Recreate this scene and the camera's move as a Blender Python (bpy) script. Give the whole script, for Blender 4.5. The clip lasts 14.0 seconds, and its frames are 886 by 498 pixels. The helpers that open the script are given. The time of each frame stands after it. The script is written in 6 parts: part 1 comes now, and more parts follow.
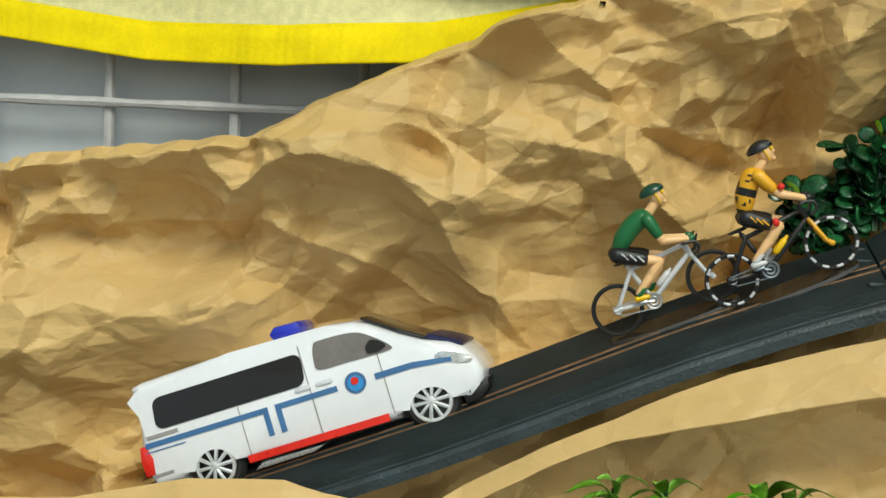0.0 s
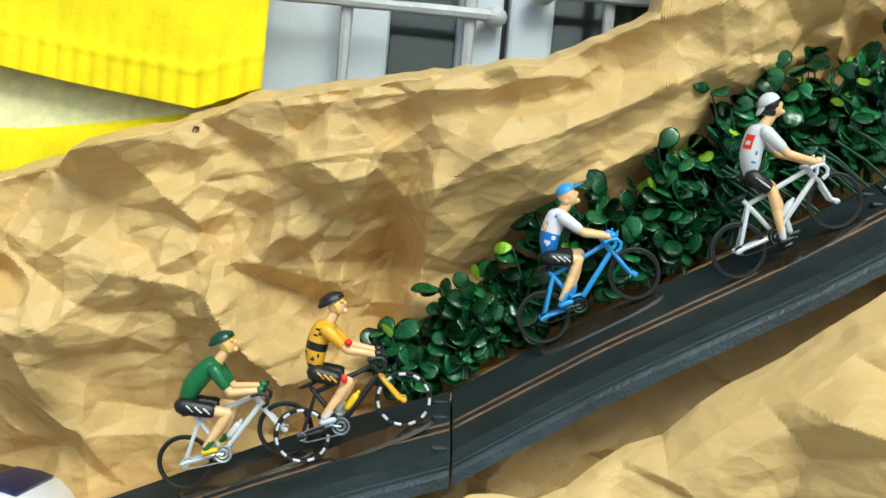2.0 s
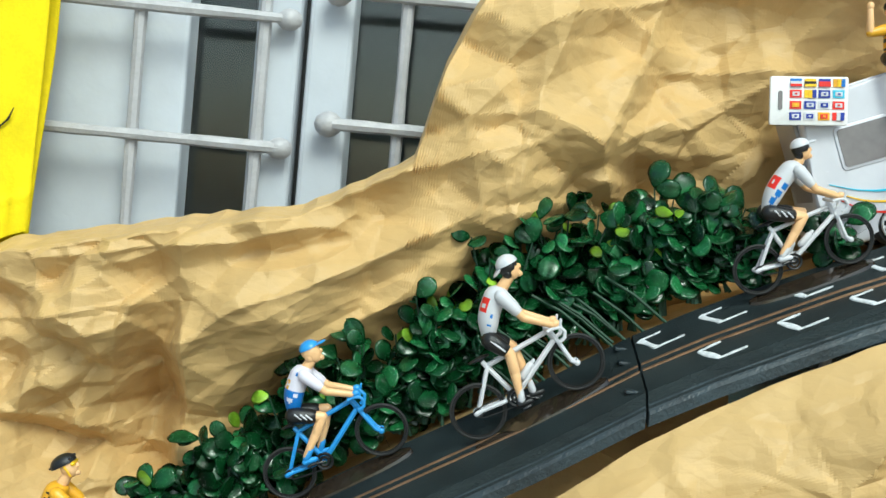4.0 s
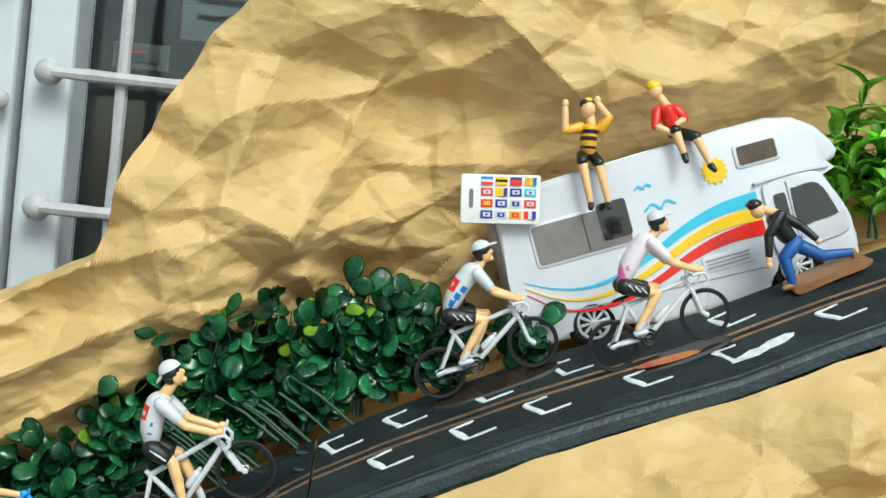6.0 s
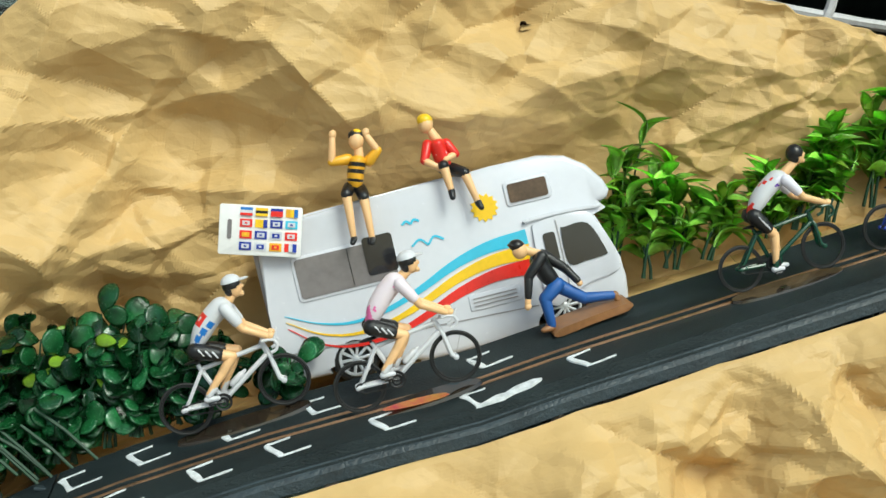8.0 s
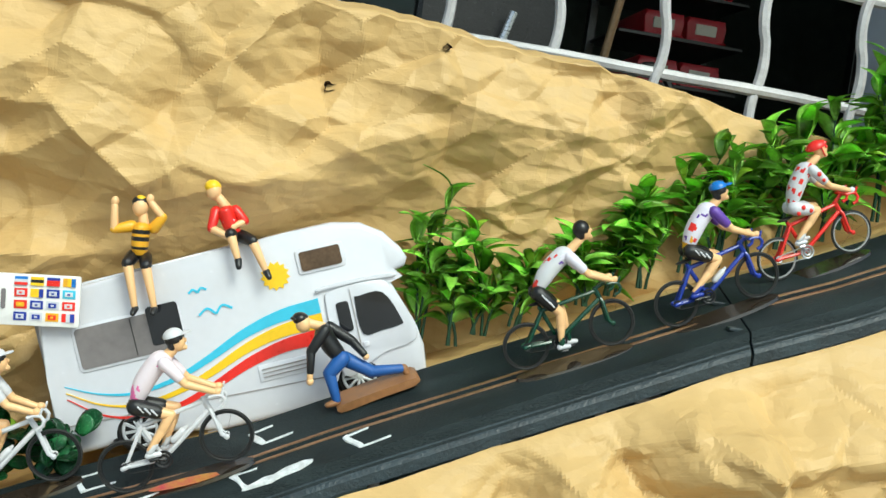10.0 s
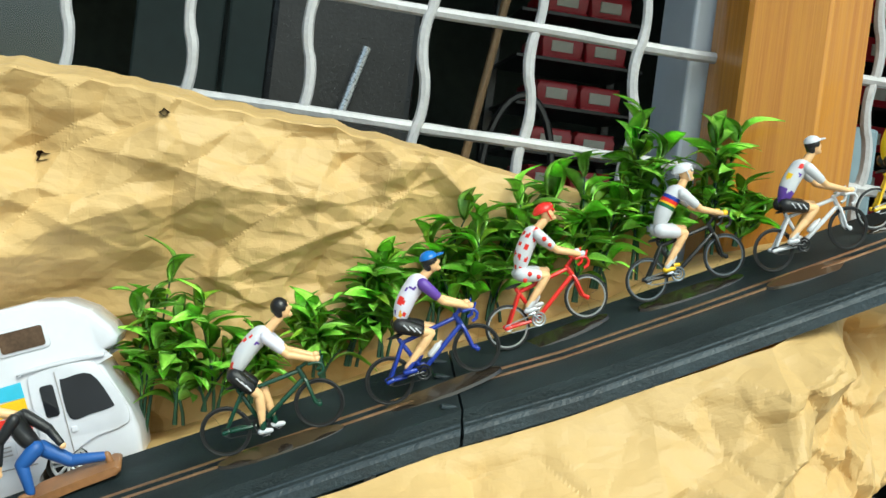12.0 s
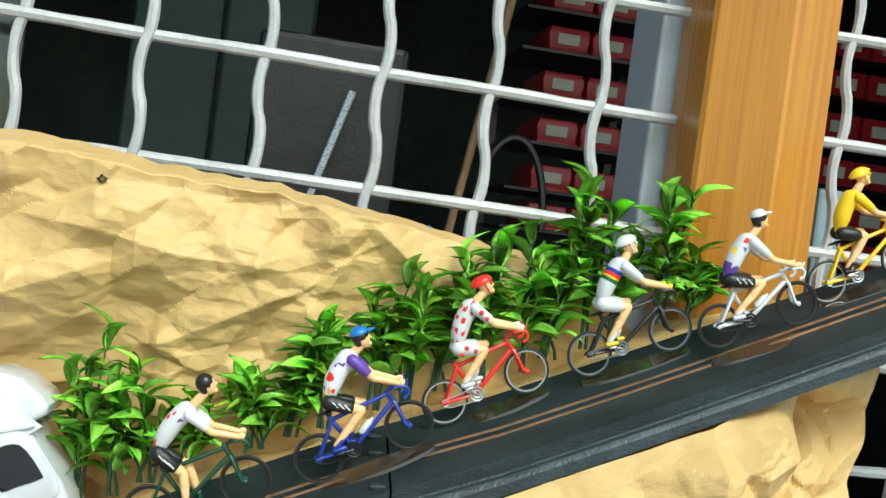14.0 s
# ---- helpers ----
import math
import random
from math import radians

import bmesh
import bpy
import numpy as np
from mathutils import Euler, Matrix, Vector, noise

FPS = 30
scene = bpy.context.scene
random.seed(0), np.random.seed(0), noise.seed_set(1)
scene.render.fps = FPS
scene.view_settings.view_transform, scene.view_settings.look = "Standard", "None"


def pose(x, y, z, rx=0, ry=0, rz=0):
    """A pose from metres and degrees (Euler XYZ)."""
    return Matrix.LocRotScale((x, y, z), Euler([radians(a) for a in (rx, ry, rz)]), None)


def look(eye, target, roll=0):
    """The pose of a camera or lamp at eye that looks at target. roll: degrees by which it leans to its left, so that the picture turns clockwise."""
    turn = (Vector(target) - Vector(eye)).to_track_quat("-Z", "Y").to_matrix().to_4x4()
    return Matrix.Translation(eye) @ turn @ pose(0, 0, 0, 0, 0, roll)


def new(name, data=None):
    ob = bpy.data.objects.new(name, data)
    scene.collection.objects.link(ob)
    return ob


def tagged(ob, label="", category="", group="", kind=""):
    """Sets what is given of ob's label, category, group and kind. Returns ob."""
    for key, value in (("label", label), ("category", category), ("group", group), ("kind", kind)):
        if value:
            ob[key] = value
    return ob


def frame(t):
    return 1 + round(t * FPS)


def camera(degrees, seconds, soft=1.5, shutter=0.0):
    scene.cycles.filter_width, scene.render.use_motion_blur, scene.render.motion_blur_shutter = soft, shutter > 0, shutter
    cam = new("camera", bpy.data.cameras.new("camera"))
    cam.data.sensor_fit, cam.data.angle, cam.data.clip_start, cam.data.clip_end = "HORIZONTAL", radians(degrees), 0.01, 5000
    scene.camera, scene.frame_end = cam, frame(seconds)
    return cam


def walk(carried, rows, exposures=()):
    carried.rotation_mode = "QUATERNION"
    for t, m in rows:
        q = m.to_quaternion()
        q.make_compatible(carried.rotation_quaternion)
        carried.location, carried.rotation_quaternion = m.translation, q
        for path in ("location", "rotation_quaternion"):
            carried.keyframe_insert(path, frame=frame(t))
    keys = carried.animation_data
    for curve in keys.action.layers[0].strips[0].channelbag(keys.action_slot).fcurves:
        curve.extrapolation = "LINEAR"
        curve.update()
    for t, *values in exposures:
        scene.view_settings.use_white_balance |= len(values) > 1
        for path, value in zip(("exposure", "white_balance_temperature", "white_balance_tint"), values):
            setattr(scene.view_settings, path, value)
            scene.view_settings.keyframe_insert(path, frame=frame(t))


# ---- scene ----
cam = camera(45, 14.0)

# seconds, place, yaw, pitch, lean
ROWS = [
    (0, 0.0357, -0.4345, 0.0279, 6.55, -3.73, 2.49),
    (0.5, 0.0709, -0.4217, 0.0344, 3.90, -3.15, 3.51),
    (1, 0.0991, -0.4118, 0.0405, 1.29, -2.68, 4.22),
    (1.5, 0.1215, -0.4053, 0.0570, -1.20, -2.99, 4.77),
    (2, 0.1361, -0.4019, 0.0872, -1.84, -2.76, 4.99),
    (2.5, 0.1578, -0.4000, 0.1032, -1.67, -2.78, 5.14),
    (5, 0.2900, -0.3935, 0.1860, -0.91, -2.69, 5.05),
    (5.5, 0.3156, -0.3904, 0.1929, -2.76, -2.04, 5.51),
    (6, 0.3311, -0.3892, 0.1974, -4.18, -1.68, 5.82),
    (6.5, 0.3467, -0.3872, 0.2078, -5.15, -0.63, 6.18),
    (7, 0.3573, -0.3868, 0.2138, -5.84, 0.49, 6.51),
    (7.5, 0.3714, -0.3870, 0.2137, -6.92, -0.84, 6.99),
    (8, 0.3955, -0.3858, 0.2232, -7.86, -1.97, 7.68),
    (10.5, 0.4833, -0.3843, 0.2727, -9.28, -2.49, 8.50),
    (11, 0.5084, -0.3814, 0.2812, -9.55, -1.52, 8.43),
    (11.5, 0.5400, -0.3812, 0.2931, -9.53, -1.52, 7.67),
    (12, 0.5628, -0.3798, 0.3005, -10.01, -1.73, 7.08),
    (12.5, 0.5793, -0.3778, 0.3058, -8.78, -1.28, 7.38),
    (13, 0.5908, -0.3766, 0.3165, -9.41, -0.67, 7.48),
    (13.5, 0.5934, -0.3766, 0.3215, -10.37, -1.15, 7.18),
    (14, 0.5932, -0.3763, 0.3222, -8.61, -0.63, 7.58),
]


def aim(x, y, z, yaw, pitch, lean):
    return pose(x, y, z, 0, 0, yaw) @ pose(0, 0, 0, 90 + pitch) @ pose(0, 0, 0, 0, 0, lean)


walk(cam, [(r[0], aim(*r[1:])) for r in ROWS], exposures=[(0.0, -0.25, 6450, -8), (2.5, 0.25, 5800, -9), (5.0, 0.15, 5800, -8), (6.4, 0.10, 5950, -8), (7.0, -0.08, 6100, -8), (8.0, 0.08, 6100, -8), (11.0, 0.25, 6000, -9), (14.0, 0.42, 6000, -11)])

# ---- light: an open, bright overcast sky in front of the window ----
world = bpy.data.worlds.new("sky")
scene.world = world
world.use_nodes = True
wn = world.node_tree.nodes
sky = wn.new("ShaderNodeTexSky")
sky.sky_type, sky.sun_disc = "NISHITA", False
sky.sun_elevation, sky.sun_rotation = radians(46), radians(168)
sky.air_density, sky.dust_density = 1.0, 3.0
world.node_tree.links.new(sky.outputs[0], wn["Background"].inputs[0])
wn["Background"].inputs[1].default_value = 0.138
sun = new("sun", bpy.data.lights.new("sun", "SUN"))
sun.data.energy, sun.data.angle, sun.data.color = 2.3, radians(26), (1.0, 0.95, 0.87)
sun.matrix_world = look((0.45, -1.30, 1.45), (0, 0, 0))


# ---- materials ----
def material(name, color, rough=0.5, metal=0.0, vary=0.12, scale=60.0, bump=0.0, bump_scale=300.0, spec=0.5, coat=0.0,
             second=None, transmission=0.0, per_piece=0.0, stretch=(1, 1, 1)):
    """A surface with colour variation at two scales, uneven gloss and fine relief."""
    m = bpy.data.materials.new(name)
    m.use_nodes = True
    n, ln = m.node_tree.nodes, m.node_tree.links
    b = n["Principled BSDF"]
    b.inputs["Metallic"].default_value = metal
    b.inputs["Specular IOR Level"].default_value = spec
    b.inputs["Coat Weight"].default_value = coat
    b.inputs["Transmission Weight"].default_value = transmission
    co = n.new("ShaderNodeTexCoord")
    mp = n.new("ShaderNodeMapping")
    mp.inputs["Scale"].default_value = stretch
    ln.new(co.outputs["Object"], mp.inputs[0])
    big = n.new("ShaderNodeTexNoise")
    big.inputs["Scale"].default_value, big.inputs["Detail"].default_value = scale, 6
    small = n.new("ShaderNodeTexNoise")
    small.inputs["Scale"].default_value, small.inputs["Detail"].default_value = scale * 9, 4
    for t in (big, small):
        ln.new(mp.outputs[0], t.inputs["Vector"])
    add = n.new("ShaderNodeMath")
    add.operation = "MULTIPLY_ADD"
    add.inputs[1].default_value = 0.45
    ln.new(small.outputs["Fac"], add.inputs[0])
    ln.new(big.outputs["Fac"], add.inputs[2])
    ramp = n.new("ShaderNodeMapRange")
    ramp.inputs["From Min"].default_value, ramp.inputs["From Max"].default_value = 0.45, 1.0
    ln.new(add.outputs[0], ramp.inputs["Value"])
    mix = n.new("ShaderNodeMix")
    mix.data_type = "RGBA"
    other = second or tuple(max(0.0, c * (1 - 2 * vary)) for c in color)
    up = color if second else tuple(min(1.0, c * (1 + vary)) for c in color)
    mix.inputs["A"].default_value, mix.inputs["B"].default_value = (*other, 1), (*up, 1)
    ln.new(ramp.outputs[0], mix.inputs["Factor"])
    out = mix.outputs["Result"]
    if per_piece:
        info = n.new("ShaderNodeObjectInfo")
        hsv = n.new("ShaderNodeHueSaturation")
        rng = n.new("ShaderNodeMapRange")
        rng.inputs["To Min"].default_value, rng.inputs["To Max"].default_value = 1 - per_piece, 1 + per_piece
        ln.new(info.outputs["Random"], rng.inputs["Value"])
        ln.new(rng.outputs[0], hsv.inputs["Value"])
        ln.new(out, hsv.inputs["Color"])
        out = hsv.outputs[0]
    ln.new(out, b.inputs["Base Color"])
    rr = n.new("ShaderNodeMapRange")
    rr.inputs["To Min"].default_value, rr.inputs["To Max"].default_value = max(0.02, rough - 0.1), min(1, rough + 0.12)
    ln.new(small.outputs["Fac"], rr.inputs["Value"])
    ln.new(rr.outputs[0], b.inputs["Roughness"])
    if bump:
        fine = n.new("ShaderNodeTexNoise")
        fine.inputs["Scale"].default_value, fine.inputs["Detail"].default_value = bump_scale, 5
        ln.new(mp.outputs[0], fine.inputs["Vector"])
        bp = n.new("ShaderNodeBump")
        bp.inputs["Strength"].default_value, bp.inputs["Distance"].default_value = bump, 0.002
        ln.new(fine.outputs["Fac"], bp.inputs["Height"])
        ln.new(bp.outputs[0], b.inputs["Normal"])
    return m


KRAFT = material("kraft_paper", (0.58, 0.388, 0.160), 0.5, vary=0.05, scale=14, bump=0.05, bump_scale=900, spec=0.35)


def crinkle(mat, strength):
    """Fine creases between the folds: small flat facets, the difference of two cell patterns, at two sizes."""
    nt = mat.node_tree
    bsdf = next(n for n in nt.nodes if n.type == "BSDF_PRINCIPLED")
    coord = nt.nodes.new("ShaderNodeTexCoord")
    last = bsdf.inputs["Normal"].links[0].from_socket if bsdf.inputs["Normal"].links else None
    for scale, depth in ((95.0, 0.0042), (240.0, 0.0011)):
        squares = []
        for shift in (0.0, 0.37):
            mapping, cells, square = nt.nodes.new("ShaderNodeMapping"), nt.nodes.new("ShaderNodeTexVoronoi"), nt.nodes.new("ShaderNodeMath")
            mapping.inputs["Rotation"].default_value = (0.0, 0.6 + scale * 0.003, 0.0)
            mapping.inputs["Location"].default_value = (shift, shift * 2, shift * 3)
            mapping.inputs["Scale"].default_value = (0.6, 1.0, 1.1)
            cells.inputs["Scale"].default_value = scale
            square.operation = "POWER"
            square.inputs[1].default_value = 2.0
            nt.links.new(coord.outputs["Object"], mapping.inputs["Vector"])
            nt.links.new(mapping.outputs[0], cells.inputs["Vector"])
            nt.links.new(cells.outputs["Distance"], square.inputs[0])
            squares.append(square)
        diff, relief = nt.nodes.new("ShaderNodeMath"), nt.nodes.new("ShaderNodeBump")
        diff.operation = "SUBTRACT"
        nt.links.new(squares[0].outputs[0], diff.inputs[0])
        nt.links.new(squares[1].outputs[0], diff.inputs[1])
        relief.inputs["Strength"].default_value, relief.inputs["Distance"].default_value = strength, depth
        nt.links.new(diff.outputs[0], relief.inputs["Height"])
        if last:
            nt.links.new(last, relief.inputs["Normal"])
        last = relief.outputs[0]
    nt.links.new(last, bsdf.inputs["Normal"])


crinkle(KRAFT, 0.22)
TRACK = material("track_plastic", (0.024, 0.034, 0.036), 0.5, second=(0.008, 0.012, 0.013), scale=70, stretch=(0.5, 1.6, 1.0), bump=0.5, bump_scale=1500, spec=0.18)
TRACK_SIDE = material("track_side", (0.025, 0.038, 0.046), 0.45, vary=0.3, scale=70, bump=0.3, bump_scale=700)
RAIL = material("copper_rail", (0.42, 0.25, 0.15), 0.35, metal=0.8, vary=0.25, scale=90)
PAINT_WHITE = material("road_paint", (0.72, 0.74, 0.76), 0.6, vary=0.2, scale=300, bump=0.4, bump_scale=900)
TOY_WHITE = material("white_enamel", (0.64, 0.64, 0.69), 0.22, vary=0.03, scale=30, coat=0.4)
TOY_GREY = material("grey_plastic", (0.33, 0.31, 0.31), 0.4, vary=0.1)
DARKGLASS = material("dark_toy_window", (0.015, 0.016, 0.02), 0.12, vary=0.2, coat=0.5)
GREYGLASS = material("grey_toy_window", (0.20, 0.18, 0.18), 0.2, vary=0.12, scale=40, coat=0.3)
BLACK = material("black_plastic", (0.012, 0.012, 0.013), 0.3, vary=0.3, bump=0.15)
RUBBER = material("rubber", (0.015, 0.015, 0.015), 0.6, vary=0.3)
SILVER = material("silver_paint", (0.62, 0.63, 0.65), 0.28, metal=0.7, vary=0.1)
RIM = material("rim_silver", (0.66, 0.67, 0.69), 0.3, metal=0.25, vary=0.08)
GREYMETAL = material("grey_metal", (0.24, 0.27, 0.31), 0.35, metal=0.5, vary=0.2)
BASE = material("dark_base", (0.03, 0.022, 0.016), 0.12, vary=0.35, scale=80, coat=0.6)
SKIN = material("skin_paint", (0.82, 0.50, 0.24), 0.35, vary=0.05)
HAIR = material("hair_paint", (0.012, 0.010, 0.009), 0.3, vary=0.3)
BLUE = material("blue_enamel", (0.02, 0.17, 0.55), 0.3, vary=0.1)
SKYBLUE = material("sky_blue_enamel", (0.05, 0.30, 0.72), 0.35, vary=0.12)
NAVY = material("navy_enamel", (0.015, 0.04, 0.32), 0.28, vary=0.1)
RED = material("red_enamel", (0.72, 0.022, 0.015), 0.3, vary=0.1)
YELLOW = material("yellow_enamel", (0.88, 0.55, 0.012), 0.35, vary=0.08)
AMBER = material("amber_enamel", (0.80, 0.40, 0.02), 0.35, vary=0.1)
GREEN = material("green_enamel", (0.018, 0.14, 0.045), 0.3, vary=0.12)
DKGREEN = material("dark_green_enamel", (0.008, 0.055, 0.03), 0.25, vary=0.15)
PINK = material("pink_enamel", (0.80, 0.16, 0.42), 0.4, vary=0.1)
PURPLE = material("purple_enamel", (0.12, 0.05, 0.34), 0.4, vary=0.1)
LILAC = material("lilac_jersey", (0.62, 0.58, 0.72), 0.45, vary=0.25, scale=220, second=(0.78, 0.76, 0.80))
PALE = material("pale_jersey", (0.62, 0.62, 0.65), 0.4, vary=0.06, scale=120)
PINKWHITE = material("pink_white_jersey", (0.74, 0.56, 0.64), 0.4, scale=160, second=(0.76, 0.74, 0.76))
CYAN = material("cyan_print", (0.08, 0.50, 0.70), 0.35, vary=0.06)
JEANS = material("jeans_paint", (0.02, 0.10, 0.36), 0.5, vary=0.25, scale=200)
WOODTOY = material("brown_board", (0.28, 0.13, 0.05), 0.4, vary=0.2, scale=50)
BOX_LEAF = material("boxwood_leaf", (0.024, 0.135, 0.040), 0.24, vary=0.3, scale=90, per_piece=0.6, coat=0.35)
LONG_LEAF = material("long_leaf", (0.36, 0.74, 0.08), 0.38, vary=0.3, scale=80, per_piece=0.5, coat=0.15)
TIP_LEAF = material("young_leaf", (0.32, 0.55, 0.04), 0.3, vary=0.2, scale=80, per_piece=0.3)
STEM = material("green_stem", (0.010, 0.055, 0.022), 0.6, vary=0.3)
FRAME_WHITE = material("white_frame_paint", (0.56, 0.59, 0.64), 0.5, vary=0.06, scale=8, bump=0.2, bump_scale=90)
BAR_WHITE = material("white_bar_paint", (0.47, 0.46, 0.47), 0.4, vary=0.1, scale=60, bump=0.5, bump_scale=160)
PINE = material("varnished_pine", (0.56, 0.25, 0.022), 0.35, scale=34, second=(0.38, 0.13, 0.008), bump=0.15, bump_scale=60, stretch=(8, 8, 0.14), coat=0.3)
CLOTH_Y = material("yellow_fabric", (0.85, 0.66, 0.005), 0.8, vary=0.08, scale=60, bump=0.15, bump_scale=900, spec=0.2)
CLOTH_W = material("pale_yellow_mesh_fabric", (0.74, 0.68, 0.36), 0.8, vary=0.10, scale=200, bump=0.2, bump_scale=1100, spec=0.2)
# indoor dimness is put into these two colours; ROOM lifted for missing glass reflection
ROOM = material("dimmed_room", (0.075, 0.10, 0.092), 0.7, vary=0.3, scale=4)
ROOM_GREY = material("dimmed_room_grey", (0.036, 0.055, 0.050), 0.6, vary=0.25, scale=6)
RED_BIN = material("red_bin_plastic", (0.50, 0.02, 0.035), 0.35, vary=0.12, scale=20)
LABEL = material("paper_label", (0.75, 0.70, 0.60), 0.7, vary=0.08)
WALL = material("render_wall", (0.55, 0.55, 0.52), 0.85, vary=0.1, scale=5, bump=0.4, bump_scale=60)
PAVE = material("pavement_stone", (0.30, 0.29, 0.27), 0.85, vary=0.15, scale=4, bump=0.4, bump_scale=50)
HOLE = material("burnt_tear", (0.05, 0.022, 0.008), 0.9, vary=0.5, scale=200)
GLASS = material("window_glass", (0.9, 0.95, 0.95), 0.04, vary=0.0, transmission=1.0)


# ---- mesh helpers ----
def V(*a):
    return Vector(a)


def finish(bm, name, mats, parent=None, label="", smooth=True):
    me = bpy.data.meshes.new(name)
    bm.normal_update()
    bm.to_mesh(me)
    bm.free()
    for m in (mats if isinstance(mats, (list, tuple)) else [mats]):
        me.materials.append(m)
    if smooth:
        me.shade_smooth()
        me.set_sharp_from_angle(angle=radians(38))
    ob = new(name, me)
    ob.parent = parent
    if label:
        ob["label"] = label
    return ob


def part(name, bm, mats, parent, label="", smooth=True):
    return finish(bm, name, mats, parent, label, smooth)


def empty(name, m, label, category, group="", kind=""):
    e = new(name)
    e.matrix_world = m
    e.empty_display_size = 0.01
    return tagged(e, label, category, group, kind)


def basis(d):
    d = d.normalized()
    a = V(0, 0, 1) if abs(d.z) < 0.9 else V(1, 0, 0)
    u = d.cross(a).normalized()
    return u, d.cross(u).normalized()


def limb(bm, a, b, ra, rb, mat=0, seg=9, caps=2):
    """A tapered limb with round ends."""
    a, b = Vector(a), Vector(b)
    d = (b - a).normalized()
    u, w = basis(d)
    rings = []
    for k in range(caps, -1, -1):
        t = k / (caps + 0.35) * math.pi / 2
        rings.append((a - d * ra * math.sin(t), ra * math.cos(t)))
    for k in range(caps + 1):
        t = k / (caps + 0.35) * math.pi / 2
        rings.append((b + d * rb * math.sin(t), rb * math.cos(t)))
    loops = [[bm.verts.new(c + (u * math.cos(q) + w * math.sin(q)) * r) for q in (i * math.tau / seg for i in range(seg))] for c, r in rings]
    faces = []
    for p, q in zip(loops, loops[1:]):
        for i in range(seg):
            faces.append(bm.faces.new((p[i], p[(i + 1) % seg], q[(i + 1) % seg], q[i])))
    faces.append(bm.faces.new(loops[0][::-1]))
    faces.append(bm.faces.new(loops[-1]))
    for f in faces:
        f.material_index = mat
    return faces


def tube(bm, pts, r, mat=0, seg=7):
    """A bent rod through the points."""
    pts = [Vector(p) for p in pts]
    loops = []
    up = None
    for i, p in enumerate(pts):
        d = (pts[min(i + 1, len(pts) - 1)] - pts[max(i - 1, 0)]).normalized()
        if up is None:
            up = basis(d)[0]
        up = (up - d * up.dot(d)).normalized()
        w = d.cross(up)
        rr = r[i] if isinstance(r, (list, tuple)) else r
        loops.append([bm.verts.new(p + (up * math.cos(q) + w * math.sin(q)) * rr) for q in (k * math.tau / seg for k in range(seg))])
    for p, q in zip(loops, loops[1:]):
        for i in range(seg):
            bm.faces.new((p[i], p[(i + 1) % seg], q[(i + 1) % seg], q[i])).material_index = mat
    bm.faces.new(loops[0][::-1]).material_index = mat
    bm.faces.new(loops[-1]).material_index = mat


def ball(bm, c, r, mat=0, nu=12, nv=8, turn=None, cut=None):
    """An ellipsoid with radii r; cut keeps only what lies above that share of its height."""
    r = Vector(r) if not isinstance(r, (int, float)) else V(r, r, r)
    c = Vector(c)
    lo = -math.pi / 2 if cut is None else math.asin(cut)
    rows = []
    for j in range(nv + 1):
        t = lo + (math.pi / 2 - lo) * j / nv
        t = min(t, math.pi / 2 - 0.06) if j == nv else max(t, -math.pi / 2 + 0.06)
        row = []
        for i in range(nu):
            q = i * math.tau / nu
            p = V(r.x * math.cos(t) * math.cos(q), r.y * math.cos(t) * math.sin(q), r.z * math.sin(t))
            row.append(bm.verts.new(c + (turn @ p if turn else p)))
        rows.append(row)
    fs = []
    for p, q in zip(rows, rows[1:]):
        for i in range(nu):
            fs.append(bm.faces.new((p[i], p[(i + 1) % nu], q[(i + 1) % nu], q[i])))
    fs.append(bm.faces.new(rows[0][::-1]))
    fs.append(bm.faces.new(rows[-1]))
    for f in fs:
        f.material_index = mat
    return fs


def ring(bm, c, R, r, mat=0, nu=36, nv=7, flat=1.0):
    """A torus in the local xz plane."""
    rows = []
    for i in range(nu):
        a = i * math.tau / nu
        rows.append([bm.verts.new((c[0] + (R + r * math.cos(q)) * math.cos(a), c[1] + r * flat * math.sin(q), c[2] + (R + r * math.cos(q)) * math.sin(a)))
                     for q in (k * math.tau / nv for k in range(nv))])
    for i in range(nu):
        p, q = rows[i], rows[(i + 1) % nu]
        for k in range(nv):
            bm.faces.new((p[k], q[k], q[(k + 1) % nv], p[(k + 1) % nv])).material_index = mat


def box(bm, lo, hi, bevel=0.0, mat=0):
    lo, hi = Vector(lo), Vector(hi)
    vs = bmesh.ops.create_cube(bm, size=1.0, matrix=Matrix.Translation((lo + hi) / 2) @ Matrix.Diagonal((*(hi - lo), 1)))["verts"]
    fs = {f for v in vs for f in v.link_faces}
    if bevel:
        es = {e for f in fs for e in f.edges}
        out = bmesh.ops.bevel(bm, geom=list(es), offset=bevel, segments=2, affect="EDGES", profile=0.5)
        fs = {f for f in bm.faces if f in fs or f in set(out["faces"])}
    for f in fs:
        if f.is_valid:
            f.material_index = mat


def slab(bm, outline, y0, y1, bevel=0.0, mat=0, seg=2):
    """An outline in xz, drawn out from y0 to y1, with rounded rims."""
    a = [bm.verts.new((x, y0, z)) for x, z in outline]
    b = [bm.verts.new((x, y1, z)) for x, z in outline]
    n = len(a)
    fs = [bm.faces.new(a), bm.faces.new(b[::-1])]
    rims = list(fs[0].edges) + list(fs[1].edges)
    for i in range(n):
        fs.append(bm.faces.new((a[i], b[i], b[(i + 1) % n], a[(i + 1) % n])))
    for f in fs:
        f.material_index = mat
    if bevel:
        bmesh.ops.bevel(bm, geom=rims, offset=bevel, segments=seg, affect="EDGES", profile=0.5)
    bmesh.ops.recalc_face_normals(bm, faces=bm.faces[:])


